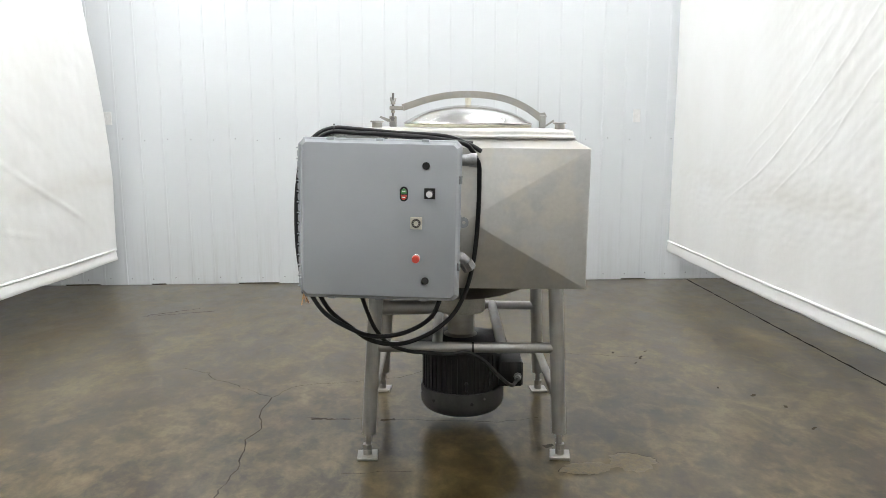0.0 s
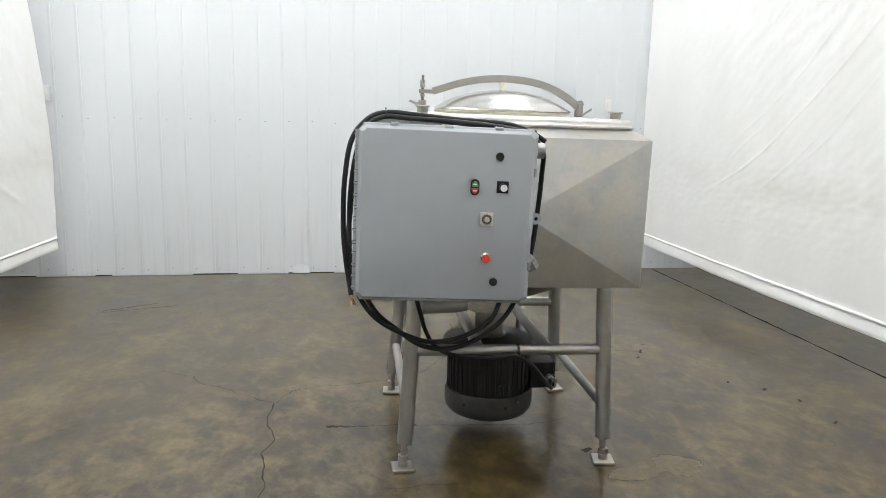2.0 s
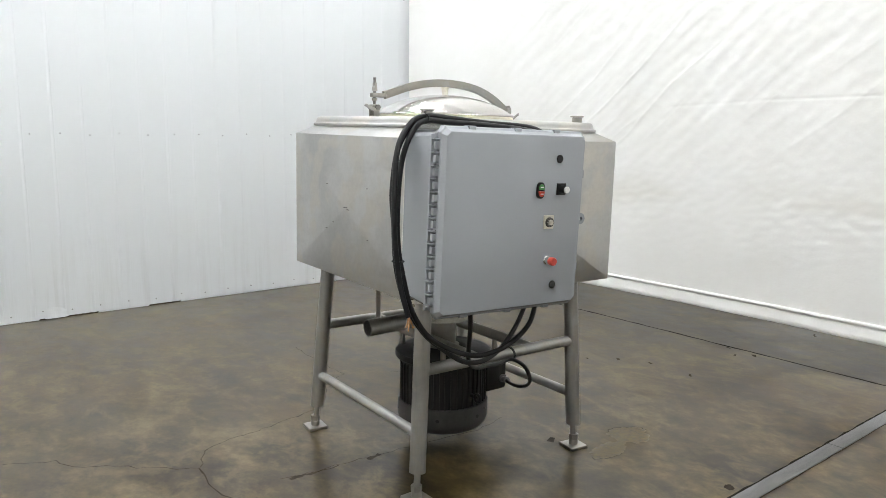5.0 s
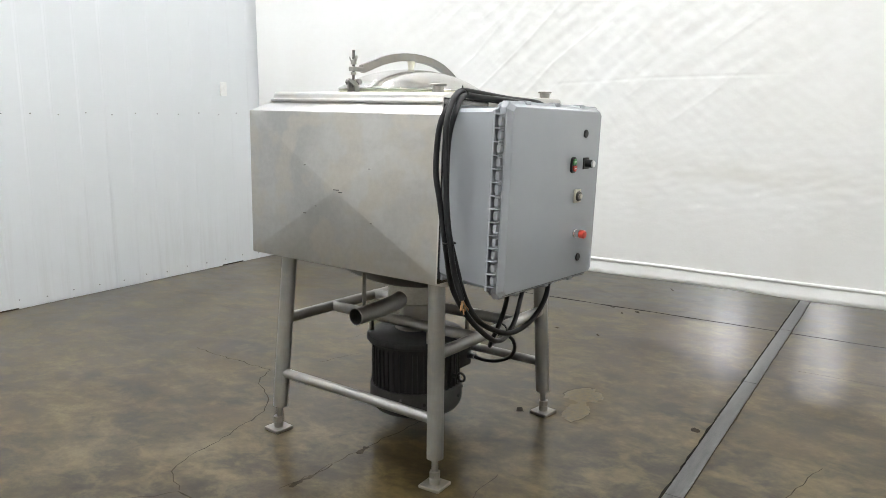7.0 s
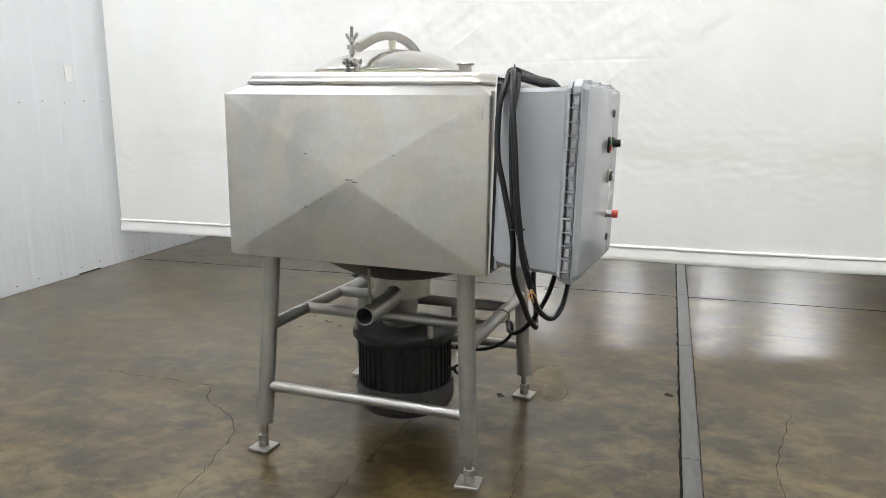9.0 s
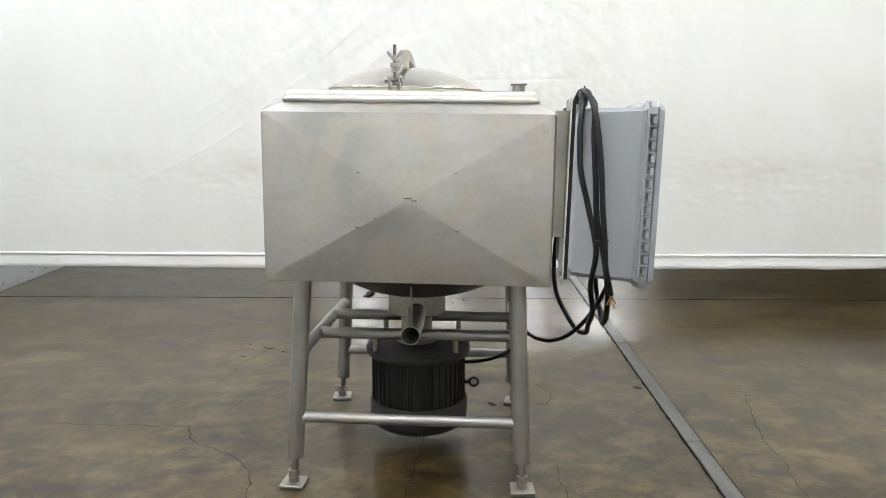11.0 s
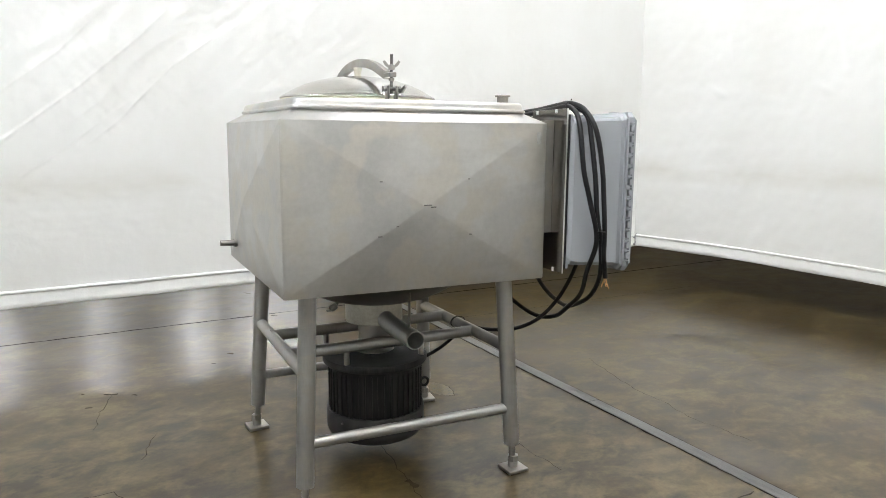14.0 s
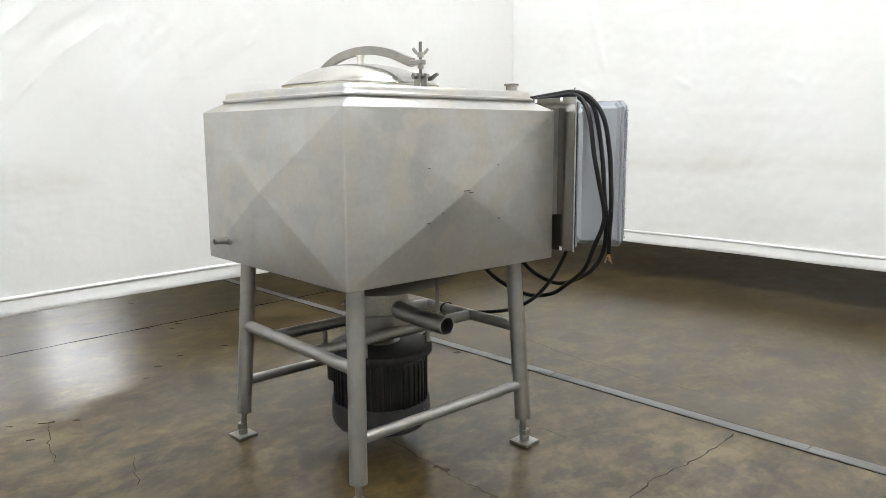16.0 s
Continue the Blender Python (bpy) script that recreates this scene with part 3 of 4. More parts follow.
def hanging_curtain(label, line, depth, zlow, cols, rows, sag=0.0, drawn=0.0):
    """A curtain hung from the ceiling along a line in plan; depth(s, z) is its relief towards the inside (left of the line)."""
    pts = spline([(x, y, 0) for x, y in line], 12)
    length = [0.0]
    for p, q in zip(pts, pts[1:]):
        length.append(length[-1] + (q - p).length)
    total = length[-1]

    def at(s):
        s = max(0.0, min(total, s))
        i = max(1, next((k for k, v in enumerate(length) if v >= s), len(length) - 1))
        t = (s - length[i - 1]) / max(1e-6, length[i] - length[i - 1])
        d = (pts[i] - pts[i - 1]).normalized()
        return pts[i - 1].lerp(pts[i], t), Vector((-d.y, d.x, 0))

    first = at(0)[0]
    top = thing("curtain", Matrix.Translation((first.x, first.y, 0)), label, "curtain", "white hall curtains")
    seam = zlow + 0.10
    zs = [seam + (2.9 - seam) * i / rows for i in range(rows)] + [2.9 + (CEIL - 2.9) * i / 10 for i in range(11)]
    bm = bmesh.new()
    grid = []
    spots = []
    for i in range(cols + 1):
        s = total * i / cols
        d = at(min(total, s + 0.05))[0] - at(max(0.0, s - 0.05))[0]
        spots.append((s, *at(s), d.normalized()))
    for z in zs:
        ring = []
        for s, p, n, d in spots:
            loose = sag * max(0.0, 1 - s / 0.5) ** 2 * math.sin(math.pi * min(1.0, z / 2.8)) if sag else 0.0
            back = drawn * max(0.0, 1 - s / 1.6) * (max(0.0, z - 1.05) / 1.85) ** 1.2 if drawn else 0.0
            q = p + n * depth(s, z) + d * (back - loose)
            ring.append(bm.verts.new((q.x - first.x, q.y - first.y, z)))
        grid.append(ring)
    for a, b in zip(grid, grid[1:]):
        for i in range(cols):
            bm.faces.new((a[i], a[i + 1], b[i + 1], b[i]))
    for f in bm.faces:
        f.smooth = True
    part("sheet", bm, VINYL, top)
    path = []
    for i in range(121):
        s = total * i / 120
        p, n = at(s)
        q = p + n * (depth(s, seam) + 0.004)
        path.append((q.x - first.x, q.y - first.y, seam + 0.003 * math.sin(s * 2.1)))
    part("hem_cord", sweep(path, circle(0.012, 8)), VINYL, top, "rounded cord sewn along the hem")
    bm = bmesh.new()
    rows_f = []
    for k, (dz, dd) in enumerate(((-0.010, 0.000), (-0.035, 0.006), (-0.070, 0.010), (-0.092, 0.014), (-0.100, 0.008), (-0.092, -0.004), (-0.010, -0.006))):
        rows_f.append([bm.verts.new((x + dd * at(total * i / 120)[1].x, y + dd * at(total * i / 120)[1].y, z + dz + 0.006 * noise.noise((i * 0.11, zlow, 0)) * min(1, k / 3))) for i, (x, y, z) in enumerate(path)])
    for a, b in zip(rows_f, rows_f[1:]):
        for i in range(120):
            bm.faces.new((a[i], a[i + 1], b[i + 1], b[i]))
    part("hem_flap", finish(bm, 60), VINYL, top, "hem flap hanging clear of the floor")
    return top


hanging_curtain("white vinyl curtain wall, quilted and creased, hanging clear of the floor", [(EAST_X + 0.01, -0.03), (EAST_X + 0.01, 2.4), (EAST_X - 0.005, 4.9), (EAST_X, 7.20)], lambda s, z: east_relief(s - 0.03, z), 0.300, 860, 310)
hanging_curtain("white vinyl curtain with small dents and soft folds", [(-4.6, -0.75), (-2.6, -0.42), (-0.9, -0.28), (0.4, -0.33), (1.5, -0.22), (2.53, 0.03)], lambda s, z: south_relief(s - 4.5, z), 0.308, 380, 120)
hanging_curtain("white vinyl curtain with a loose free edge and diagonal creases", [(-2.88, 7.02), (-2.97, 6.1), (-3.07, 5.38), (-3.28, 4.2), (-3.6, 2.6), (-4.1, 0.9), (-4.6, -0.7)], lambda s, z: west_relief(s, z), 0.30, 330, 120, 0.05, 0.36)


# eyelets and a tie at the hem corner where two curtains meet
corner = thing("curtain_tie", Matrix.Translation((EAST_X - 0.012, 0.035, 0)), "dull metal eyelets and wire joining two curtain hems", "tie")
for z in (0.325, 0.392):
    part("eyelet", rod((0.004, 0, z), (-0.014, 0.002, z), 0.009, 14), CAST, corner)
part("wire", sweep(spline([(-0.010, 0.0, 0.330), (-0.018, -0.006, 0.362), (-0.012, 0.004, 0.392), (-0.016, -0.008, 0.432)], 5), circle(0.0035, 8)), CAST, corner, "twisted grey wire")


# small plates on the back wall
def wall_switch(x, z):
    ob = thing("wall_plate", Matrix.Translation((x, WALL_Y - 0.013, z)), "small white switch plate on the ribbed wall", "switch", "wall plates")
    part("plate", box(-0.036, 0.036, -0.010, 0.004, -0.062, 0.062, 0.003), WHITE, ob)
    part("toggle", box(-0.008, 0.008, -0.016, -0.010, -0.018, 0.018, 0.002), WHITE, ob)
    return ob


first_plate = wall_switch(2.14, 1.64)
copy_thing(first_plate, Matrix.Translation((-2.955, WALL_Y - 0.013, 1.62)))


# ceiling lamps
def ceiling_lamp(x, y):
    ob = thing("ceiling_lamp", Matrix.Translation((x, y, CEIL)), "white twin-strip lamp hung under the hall ceiling, glowing", "lamp", "ceiling lamps")
    drop = LAMP_Z - CEIL
    part("housing", box(-0.62, 0.62, -0.30, 0.30, drop - 0.09, drop, 0.01), LAMP_CASE, ob)
    for y0 in (-0.27, 0.05):
        part("diffuser", box(-0.60, 0.60, y0, y0 + 0.22, drop - 0.105, drop - 0.0905), GLOW, ob, "glowing white strip")
    # glowing top slot is added only to brighten the ceiling above
    part("added_uplight", box(-0.58, 0.58, -0.12, 0.12, drop + 0.0005, drop + 0.010), GLOW, ob, "added glowing slot that brightens the ceiling")
    for x0 in (-0.5, 0.5):
        part("hanger", rod((x0, 0.2, drop - 0.002), (x0, 0.2, 0.0), 0.006, 8), LAMP_CASE, ob)
    return ob


lamp = ceiling_lamp(1.3, 1.75)
# those at x 5.4, 11.6 and -5.4 are unseen, added to brighten beyond the curtains
for x, y in ((1.3, 6.3), (-1.9, 1.75), (-1.9, 4.15), (-1.9, 6.3), (5.4, 1.75), (5.4, 4.0), (5.4, 6.25), (20.3, -0.9), (20.3, 1.1), (20.3, 3.7), (20.3, 6.35), (17.2, -1.0), (11.6, 1.75), (11.6, 5.2), (1.3, -6.0), (-5.4, 5.0)):
    copy_thing(lamp, Matrix.Translation((x, y, CEIL)))

# ---- the mixing tank on its stand ----
TANK = pose(0.176, 3.715, 0, 0, 0, -3.27)
HALF, Z0, Z1 = 0.525, 0.835, 1.446
tank = thing("mixing_tank", TANK, "square brushed stainless steel mixing tank on four tubular legs", "tank")


def shell_mesh():
    """Square jacket; each side is folded to a shallow pyramid whose creases stop short of the corners."""
    bm = bmesh.new()
    zc = (Z0 + Z1) / 2
    lo = [bm.verts.new((sx * HALF, sy * HALF, Z0)) for sx, sy in ((-1, -1), (1, -1), (1, 1), (-1, 1))]
    hi = [bm.verts.new((sx * HALF, sy * HALF, Z1)) for sx, sy in ((-1, -1), (1, -1), (1, 1), (-1, 1))]
    for i in range(4):
        j = (i + 1) % 4
        a, b = lo[i].co, lo[j].co
        mid = (a + b) / 2
        out = Vector((mid.x, mid.y, 0)).normalized()
        swell = (0.030, 0.022, 0.030, 0.0185)[i]
        peak = bm.verts.new((mid.x + out.x * swell, mid.y + out.y * swell, zc))
        t0, t1 = bm.verts.new(hi[i].co.lerp(hi[j].co, 0.06)), bm.verts.new(hi[i].co.lerp(hi[j].co, 0.94))
        b0, b1 = bm.verts.new(lo[i].co.lerp(lo[j].co, 0.055)), bm.verts.new(lo[i].co.lerp(lo[j].co, 0.945))
        for tri in ((hi[i], t0, peak), (t0, t1, peak), (t1, hi[j], peak), (hi[j], lo[j], peak), (lo[j], b1, peak), (b1, b0, peak), (b0, lo[i], peak), (lo[i], hi[i], peak)):
            bm.faces.new(tri)
    return bm


def rounded_shell():
    bm = shell_mesh()
    bmesh.ops.recalc_face_normals(bm, faces=bm.faces)
    upright = [e for e in bm.edges if abs(e.verts[0].co.x - e.verts[1].co.x) < 1e-4 and abs(e.verts[0].co.y - e.verts[1].co.y) < 1e-4]
    bmesh.ops.bevel(bm, geom=upright, offset=0.006, segments=2, affect="EDGES", profile=0.5)
    for f in bm.faces:
        f.smooth = False
    return bm


part("jacket", rounded_shell(), STEEL_SHEET, tank, "brushed steel jacket folded to shallow pyramids")
bm = loft([rounded_square(0.5248, 0.004, Z1 - 0.002), rounded_square(0.5242, 0.005, Z1 + 0.0005), rounded_square(0.522, 0.006, Z1 + 0.0022), rounded_square(0.463, 0.022, 1.484)], (False, False))
part("shoulder", finish(bm, 20), STEEL_TOP, tank, "bright sloping shoulder")
prof = [(0.4600, 1.4825), (0.4645, 1.4840), (0.4685, 1.4870), (0.4700, 1.4915), (0.4685, 1.4960), (0.4640, 1.4985), (0.4615, 1.5015), (0.4605, 1.5090), (0.4590, 1.5160), (0.4560, 1.5215), (0.4510, 1.5250), (0.4440, 1.5265), (0.30, 1.528)]
part("rim", finish(loft([rounded_square(h, 0.03 if h > 0.4 else 0.29, z) for h, z in prof], (False, True)), 40), STEEL_RIM, tank, "rounded satin steel rim and deck")
bm = loft([rounded_square(0.5245, 0.006, Z0 + 0.003), rounded_square(0.5235, 0.006, Z0 - 0.002), rounded_square(0.515, 0.006, Z0 - 0.002), rounded_square(0.48, 0.03, Z0 + 0.008)], (False, True))
part("bottom_edge", finish(bm, 30), STEEL_SHEET, tank)
part("bottom_cone", lathe([(0.46, 0.842), (0.45, 0.830), (0.38, 0.785), (0.31, 0.744), (0.25, 0.717), (0.19, 0.699), (0.135, 0.688), (0.10, 0.684)], 56), STEEL_CONE, tank, "cone under the tank, its shade put into the steel tone")
CX, CY = -0.012, 0.012
part("neck_ring", lathe([(0.08, 0.692), (0.119, 0.692), (0.124, 0.686), (0.124, 0.604), (0.119, 0.597), (0.08, 0.594)], 48, (CX, CY)), NECK, tank, "pale cast neck ring")
part("neck", lathe([(0.05, 0.60), (0.068, 0.598), (0.068, 0.48), (0.088, 0.470), (0.088, 0.455), (0.05, 0.455)], 40, (CX, CY)), STEEL_FOOT, tank)

# lid, its gasket, the arched bar and its clamps
LX, LY = 0.010, 0.068
lid = part("lid", lathe([(0.0, 1.638), (0.05, 1.6365), (0.11, 1.630), (0.17, 1.6175), (0.22, 1.602), (0.265, 1.582), (0.295, 1.565), (0.312, 1.555), (0.320, 1.551), (0.323, 1.547), (0.320, 1.543), (0.30, 1.543)], 72, (LX, LY)), STEEL_LID, tank, "polished domed steel lid")
part("gasket", lathe([(0.29, 1.543), (0.314, 1.5435), (0.319, 1.537), (0.317, 1.530), (0.29, 1.527)], 64, (LX, LY)), GASKET, lid, "cream rubber gasket")
part("post", lathe([(0.013, 1.632), (0.013, 1.640), (0.0145, 1.655), (0.018, 1.674), (0.0, 1.674)], 20, (LX, LY)), CREAM, lid, "cream spacer post")
BY = 0.064
arch = spline([(-0.318, BY, 1.622), (-0.27, BY, 1.638), (-0.19, BY, 1.664), (-0.09, BY, 1.684), (0.01, BY, 1.6905), (0.11, BY, 1.685), (0.20, BY, 1.668), (0.28, BY, 1.637), (0.345, BY, 1.598), (0.378, BY, 1.572)], 5)
bar = part("clamp_bar", sweep(arch, [(-0.010, -0.0165), (0.010, -0.0165), (0.010, 0.0165), (-0.010, 0.0165)]), STEEL_BAR, tank, "arched flat steel clamp bar")
part("fork", box(-0.383, -0.312, BY - 0.014, BY + 0.014, 1.611, 1.629, 0.003), STEEL_BAR, bar)
clamp = part("swing_bolt", rod((-0.366, BY, 1.548), (-0.366, BY, 1.694), 0.0062, 10), STEEL_DARK, tank, "dark threaded swing bolt")


def wing_nut(z, size=1.0):
    """Hub with two raised wings."""
    bm = lathe([(0.008, z - 0.008), (0.0125, z - 0.007), (0.011, z + 0.010), (0.0075, z + 0.012)], 14, (-0.366, BY))
    for s in (-1, 1):
        prism([(-0.366 + s * 0.006, z - 0.004), (-0.366 + s * 0.024 * size, z + 0.008), (-0.366 + s * 0.033 * size, z + 0.022), (-0.366 + s * 0.026 * size, z + 0.027), (-0.366 + s * 0.012, z + 0.012)], BY - 0.004, BY + 0.004, bm)
    bmesh.ops.rotate(bm, verts=bm.verts, cent=(-0.366, BY, z), matrix=Matrix.Rotation(radians(70), 3, "Z"))
    return finish(bm, 30)


part("wing_nut", wing_nut(1.645), STEEL_BAR, clamp)
part("lock_nut", sweep([(-0.366, BY, 1.596), (-0.366, BY, 1.608)], hexagon(0.012)), STEEL_BAR, clamp)
bm = box(-0.383, -0.349, BY - 0.021, BY - 0.013, 1.526, 1.580, 0.003)
box(-0.383, -0.349, BY + 0.013, BY + 0.021, 1.526, 1.580, 0.003, bm)
part("clamp_lug", finish(bm, 30), STEEL_BAR, tank)
bm = rod((-0.366, BY - 0.030, 1.568), (-0.366, BY + 0.030, 1.568), 0.0085, 12)
rod((-0.366, BY - 0.036, 1.568), (-0.366, BY - 0.024, 1.568), 0.012, 6, bm)
rod((-0.366, BY + 0.024, 1.568), (-0.366, BY + 0.036, 1.568), 0.012, 6, bm)
part("pivot_bolt", finish(bm, 30), STEEL_DARK, tank)
part("lever", prism([(-0.375, 1.552), (-0.378, 1.564), (-0.425, 1.580), (-0.432, 1.572), (-0.392, 1.552)], BY - 0.035, BY - 0.027), STEEL_BAR, tank)
bm = box(0.368, 0.398, BY - 0.022, BY - 0.014, 1.527, 1.592, 0.003)
box(0.368, 0.398, BY + 0.014, BY + 0.022, 1.527, 1.592, 0.003, bm)
rod((0.383, BY - 0.028, 1.572), (0.383, BY + 0.028, 1.572), 0.008, 12, bm)
part("hinge_lug", finish(bm, 30), STEEL_BAR, tank)
bm = prism([(0.392, 1.540), (0.398, 1.534), (0.438, 1.560), (0.436, 1.570)], BY - 0.03, BY - 0.022)
prism([(0.365, 1.600), (0.392, 1.605), (0.405, 1.585), (0.395, 1.580)], BY - 0.012, BY + 0.012, bm)
part("lever", finish(bm), STEEL_BAR, tank)


def ferrule(x, y):
    return lathe([(0.018, 1.527), (0.0225, 1.527), (0.0225, 1.549), (0.030, 1.550), (0.031, 1.554), (0.029, 1.557), (0.019, 1.557), (0.019, 1.540), (0.0, 1.540)], 28, (x, y))


part("ferrule", ferrule(-0.402, -0.393), STEEL_BAR, tank, "short clamp ferrule on the deck")
part("ferrule", ferrule(0.405, -0.394), STEEL_BAR, tank)
part("spout", hollow([(0.303, 0.604, 0.926), (0.306, 0.56, 0.924), (0.309, 0.528, 0.922)], 0.0125, 0.003, 16), STEEL_BAR, tank, "small open spout tube")
part("spout_collar", sweep([(0.308, 0.548, 0.923), (0.309, 0.534, 0.922)], circle(0.018, 16)), STEEL_BAR, tank)
part("rating_plate", box(-0.5290, -0.5265, -0.499, -0.478, 1.366, 1.414, 0.0008), LABEL, tank, "small pale label plate")
for y, z, w in ((-0.008, 1.146, 0.020), (-0.03, 1.138, 0.014), (0.172, 1.234, 0.007), (0.176, 1.038, 0.010), (-0.186, 1.03, 0.007), (-0.178, 1.238, 0.006), (0.11, 1.072, 0.006)):
    d = 0.5255 + 0.0185 * (1 - max(abs(y) / 0.525, abs(z - 1.1405) / 0.3055))
    part("weld_scar", box(-d - 0.0015, -d + 0.002, y - 0.8 * w, y + 0.8 * w, z - 0.0019, z + 0.0019, 0.0008), STEEL_DARK, tank)

# the vessel leans a little on its stand, towards the enclosure
LEAN = Matrix.Translation((0, 0, 1.14)) @ pose(0, 0, 0, 0.55, 0.65, 0) @ Matrix.Translation((0, 0, -1.14))
for ob in list(tank.children):
    ob.matrix_basis = LEAN @ ob.matrix_basis

# legs with levelling feet
FEET = (((-0.455, -0.434), (-0.410, -0.405)), ((0.435, -0.424), (0.407, -0.398)), ((0.436, 0.448), (0.404, 0.404)), ((-0.464, 0.456), (-0.412, 0.415)))


def leg_at(k, z):
    (bx, by), (tx, ty) = FEET[k]
    t = (z - 0.118) / (Z0 - 0.118)
    return Vector((bx + (tx - bx) * t, by + (ty - by) * t, z))


for k in range(4):
    leg = part("leg", sweep([leg_at(k, 0.116), leg_at(k, 0.122), leg_at(k, Z0 + 0.004)], circle(0.0332, 28)), STEEL_TUBE, tank, "blasted steel tube leg")
    f = leg_at(k, 0.0)
    part("stem", rod(leg_at(k, 0.03), leg_at(k, 0.125), 0.0135, 16), STEEL_BAR, leg)
    bm = sweep([(f.x, f.y, 0.040), (f.x, f.y, 0.064)], hexagon(0.023))
    lathe([(0.021, 0.014), (0.021, 0.036), (0.018, 0.040), (0.018, 0.042)], 20, (f.x, f.y), bm)
    part("nut", finish(bm, 30), STEEL_FOOT, leg)
    part("foot_plate", box(-0.047, 0.047, -0.047, 0.047, 0.0, 0.014, 0.002), STEEL_FOOT, leg, "", Matrix.Translation((f.x, f.y, 0)) @ Matrix.Rotation(radians((4, -7, 6, -4)[k]), 4, "Z"))


def rail(a, b, r, label=""):
    return part("rail", rod(a, b, r, 24), STEEL_TUBE, tank, label)


rail(leg_at(0, 0.530), leg_at(1, 0.522), 0.0245, "horizontal steel tube rail")
rail(leg_at(3, 0.530), leg_at(2, 0.520), 0.0245)
rail(leg_at(0, 0.271), leg_at(3, 0.276), 0.0215)
rail(leg_at(1, 0.262), leg_at(2, 0.262), 0.0215)
for x in (-0.135, 0.165):
    rail((x, -0.415, 0.526), (x, 0.432, 0.526), 0.0245)
part("discharge_pipe", hollow(spline([(-0.437, -0.002, 0.612), (-0.34, -0.001, 0.613), (-0.25, 0.0, 0.614), (-0.185, 0.003, 0.617), (-0.135, 0.006, 0.626), (-0.10, 0.009, 0.640)], 6), 0.0375, 0.0035, 32), STEEL_TUBE, tank, "open discharge pipe with an upward bend")
part("pipe_hanger", box(-0.391, -0.369, -0.003, 0.003, 0.645, 0.838, 0.001), STEEL_FOOT, tank, "thin flat bar holding the pipe")
drain = part("drain_cock", rod((-0.066, 0.196, 0.704), (-0.068, 0.214, 0.684), 0.009, 14), STEEL_DARK, tank, "small dark drain cock under the cone")
bm = lathe([(0.009, -0.017), (0.0145, -0.014), (0.0145, 0.014), (0.009, 0.017)], 16)
bmesh.ops.rotate(bm, verts=bm.verts, cent=(0, 0, 0), matrix=Matrix.Rotation(radians(60), 3, "X"))
bmesh.ops.translate(bm, verts=bm.verts, vec=(-0.068, 0.215, 0.684))
part("body", bm, STEEL_DARK, drain)
part("handle", box(-0.074, -0.062, 0.206, 0.246, 0.668, 0.677, 0.003), STEEL_DARK, drain)

# ---- motor under the tank ----
motor = thing("electric_motor", TANK @ Matrix.Translation((CX, CY, 0)), "black dusty upright electric motor hung under the tank frame", "motor")
part("flange", lathe([(0.08, 0.470), (0.10, 0.468), (0.12, 0.455), (0.20, 0.452), (0.226, 0.448), (0.230, 0.440), (0.230, 0.424), (0.226, 0.418), (0.19, 0.416), (0.19, 0.41)], 56), MOTOR, motor, "round black mounting flange")
part("body", lathe([(0.196, 0.415), (0.2005, 0.410), (0.2005, 0.17), (0.15, 0.165)], 64), MOTOR, motor)
fin = bmesh.new()
prism([(0.186, 0.185), (0.205, 0.190), (0.207, 0.200), (0.207, 0.388), (0.200, 0.402), (0.186, 0.405)], -0.0032, 0.0032, fin)
fin_mesh = mesh_of("cooling_fin", finish(fin), MOTOR)
for k in range(44):
    a = 360 * k / 44
    if 322 < a or a < 26:
        continue
    share("cooling_fin", fin_mesh, motor, Matrix.Rotation(radians(a), 4, "Z"))
shroud = part("fan_shroud", lathe([(0.200, 0.212), (0.2155, 0.213), (0.217, 0.208), (0.217, 0.135), (0.212, 0.115), (0.198, 0.096), (0.175, 0.084), (0.14, 0.078), (0.05, 0.076), (0.0, 0.076)], 64), SHROUD, motor, "grey-worn fan shroud")
for a in (35, 155, 228, 282):
    c, s = math.cos(radians(a)), math.sin(radians(a))
    part("slot", rod((0.212 * c, 0.212 * s, 0.165), (0.2195 * c, 0.2195 * s, 0.165), 0.0085, 12), BLACK, shroud)
for a in (10, 120, 200, 300):
    c, s = math.cos(radians(a)), math.sin(radians(a))
    part("screw", rod((0.212 * c, 0.212 * s, 0.185), (0.223 * c, 0.223 * s, 0.185), 0.0055, 8), STEEL_DARK, shroud)
part("shaft_end", lathe([(0.0, 0.052), (0.014, 0.054), (0.014, 0.08), (0.0, 0.08)], 14), MOTOR, motor)
for x, y in ((-0.123, 0.17), (-0.123, -0.17), (0.177, 0.17), (0.177, -0.17)):
    part("hanger_bolt", rod((x, y, 0.42), (x, y, 0.515), 0.0125, 14), STEEL_BAR, motor)
jbox = part("junction_box", box(0.185, 0.302, -0.108, 0.085, 0.222, 0.352, 0.006, seg=2), MOTOR, motor, "black cable junction box")
part("cover", box(0.300, 0.308, -0.104, 0.081, 0.226, 0.348, 0.003), MOTOR, jbox)
part("connector", sweep([(0.281, -0.100, 0.276), (0.281, -0.128, 0.276), (0.277, -0.150, 0.277)], circle(0.0150, 14)), CAST, jbox, "cast cable gland")
part("lock_ring", rod((0.281, -0.107, 0.276), (0.281, -0.120, 0.276), 0.0205, 8), CAST, jbox)
bm = rod((0.018, -0.19, 0.268), (0.018, -0.226, 0.268), 0.009, 12)
ring = [(0.018, -0.247 + 0.019 * math.cos(2 * math.pi * i / 20), 0.268 + 0.019 * math.sin(2 * math.pi * i / 20)) for i in range(21)]
sweep(ring, circle(0.0062, 10), True, bm, (1, 0, 0))
part("eye_bolt", finish(bm, 40), MOTOR, motor)

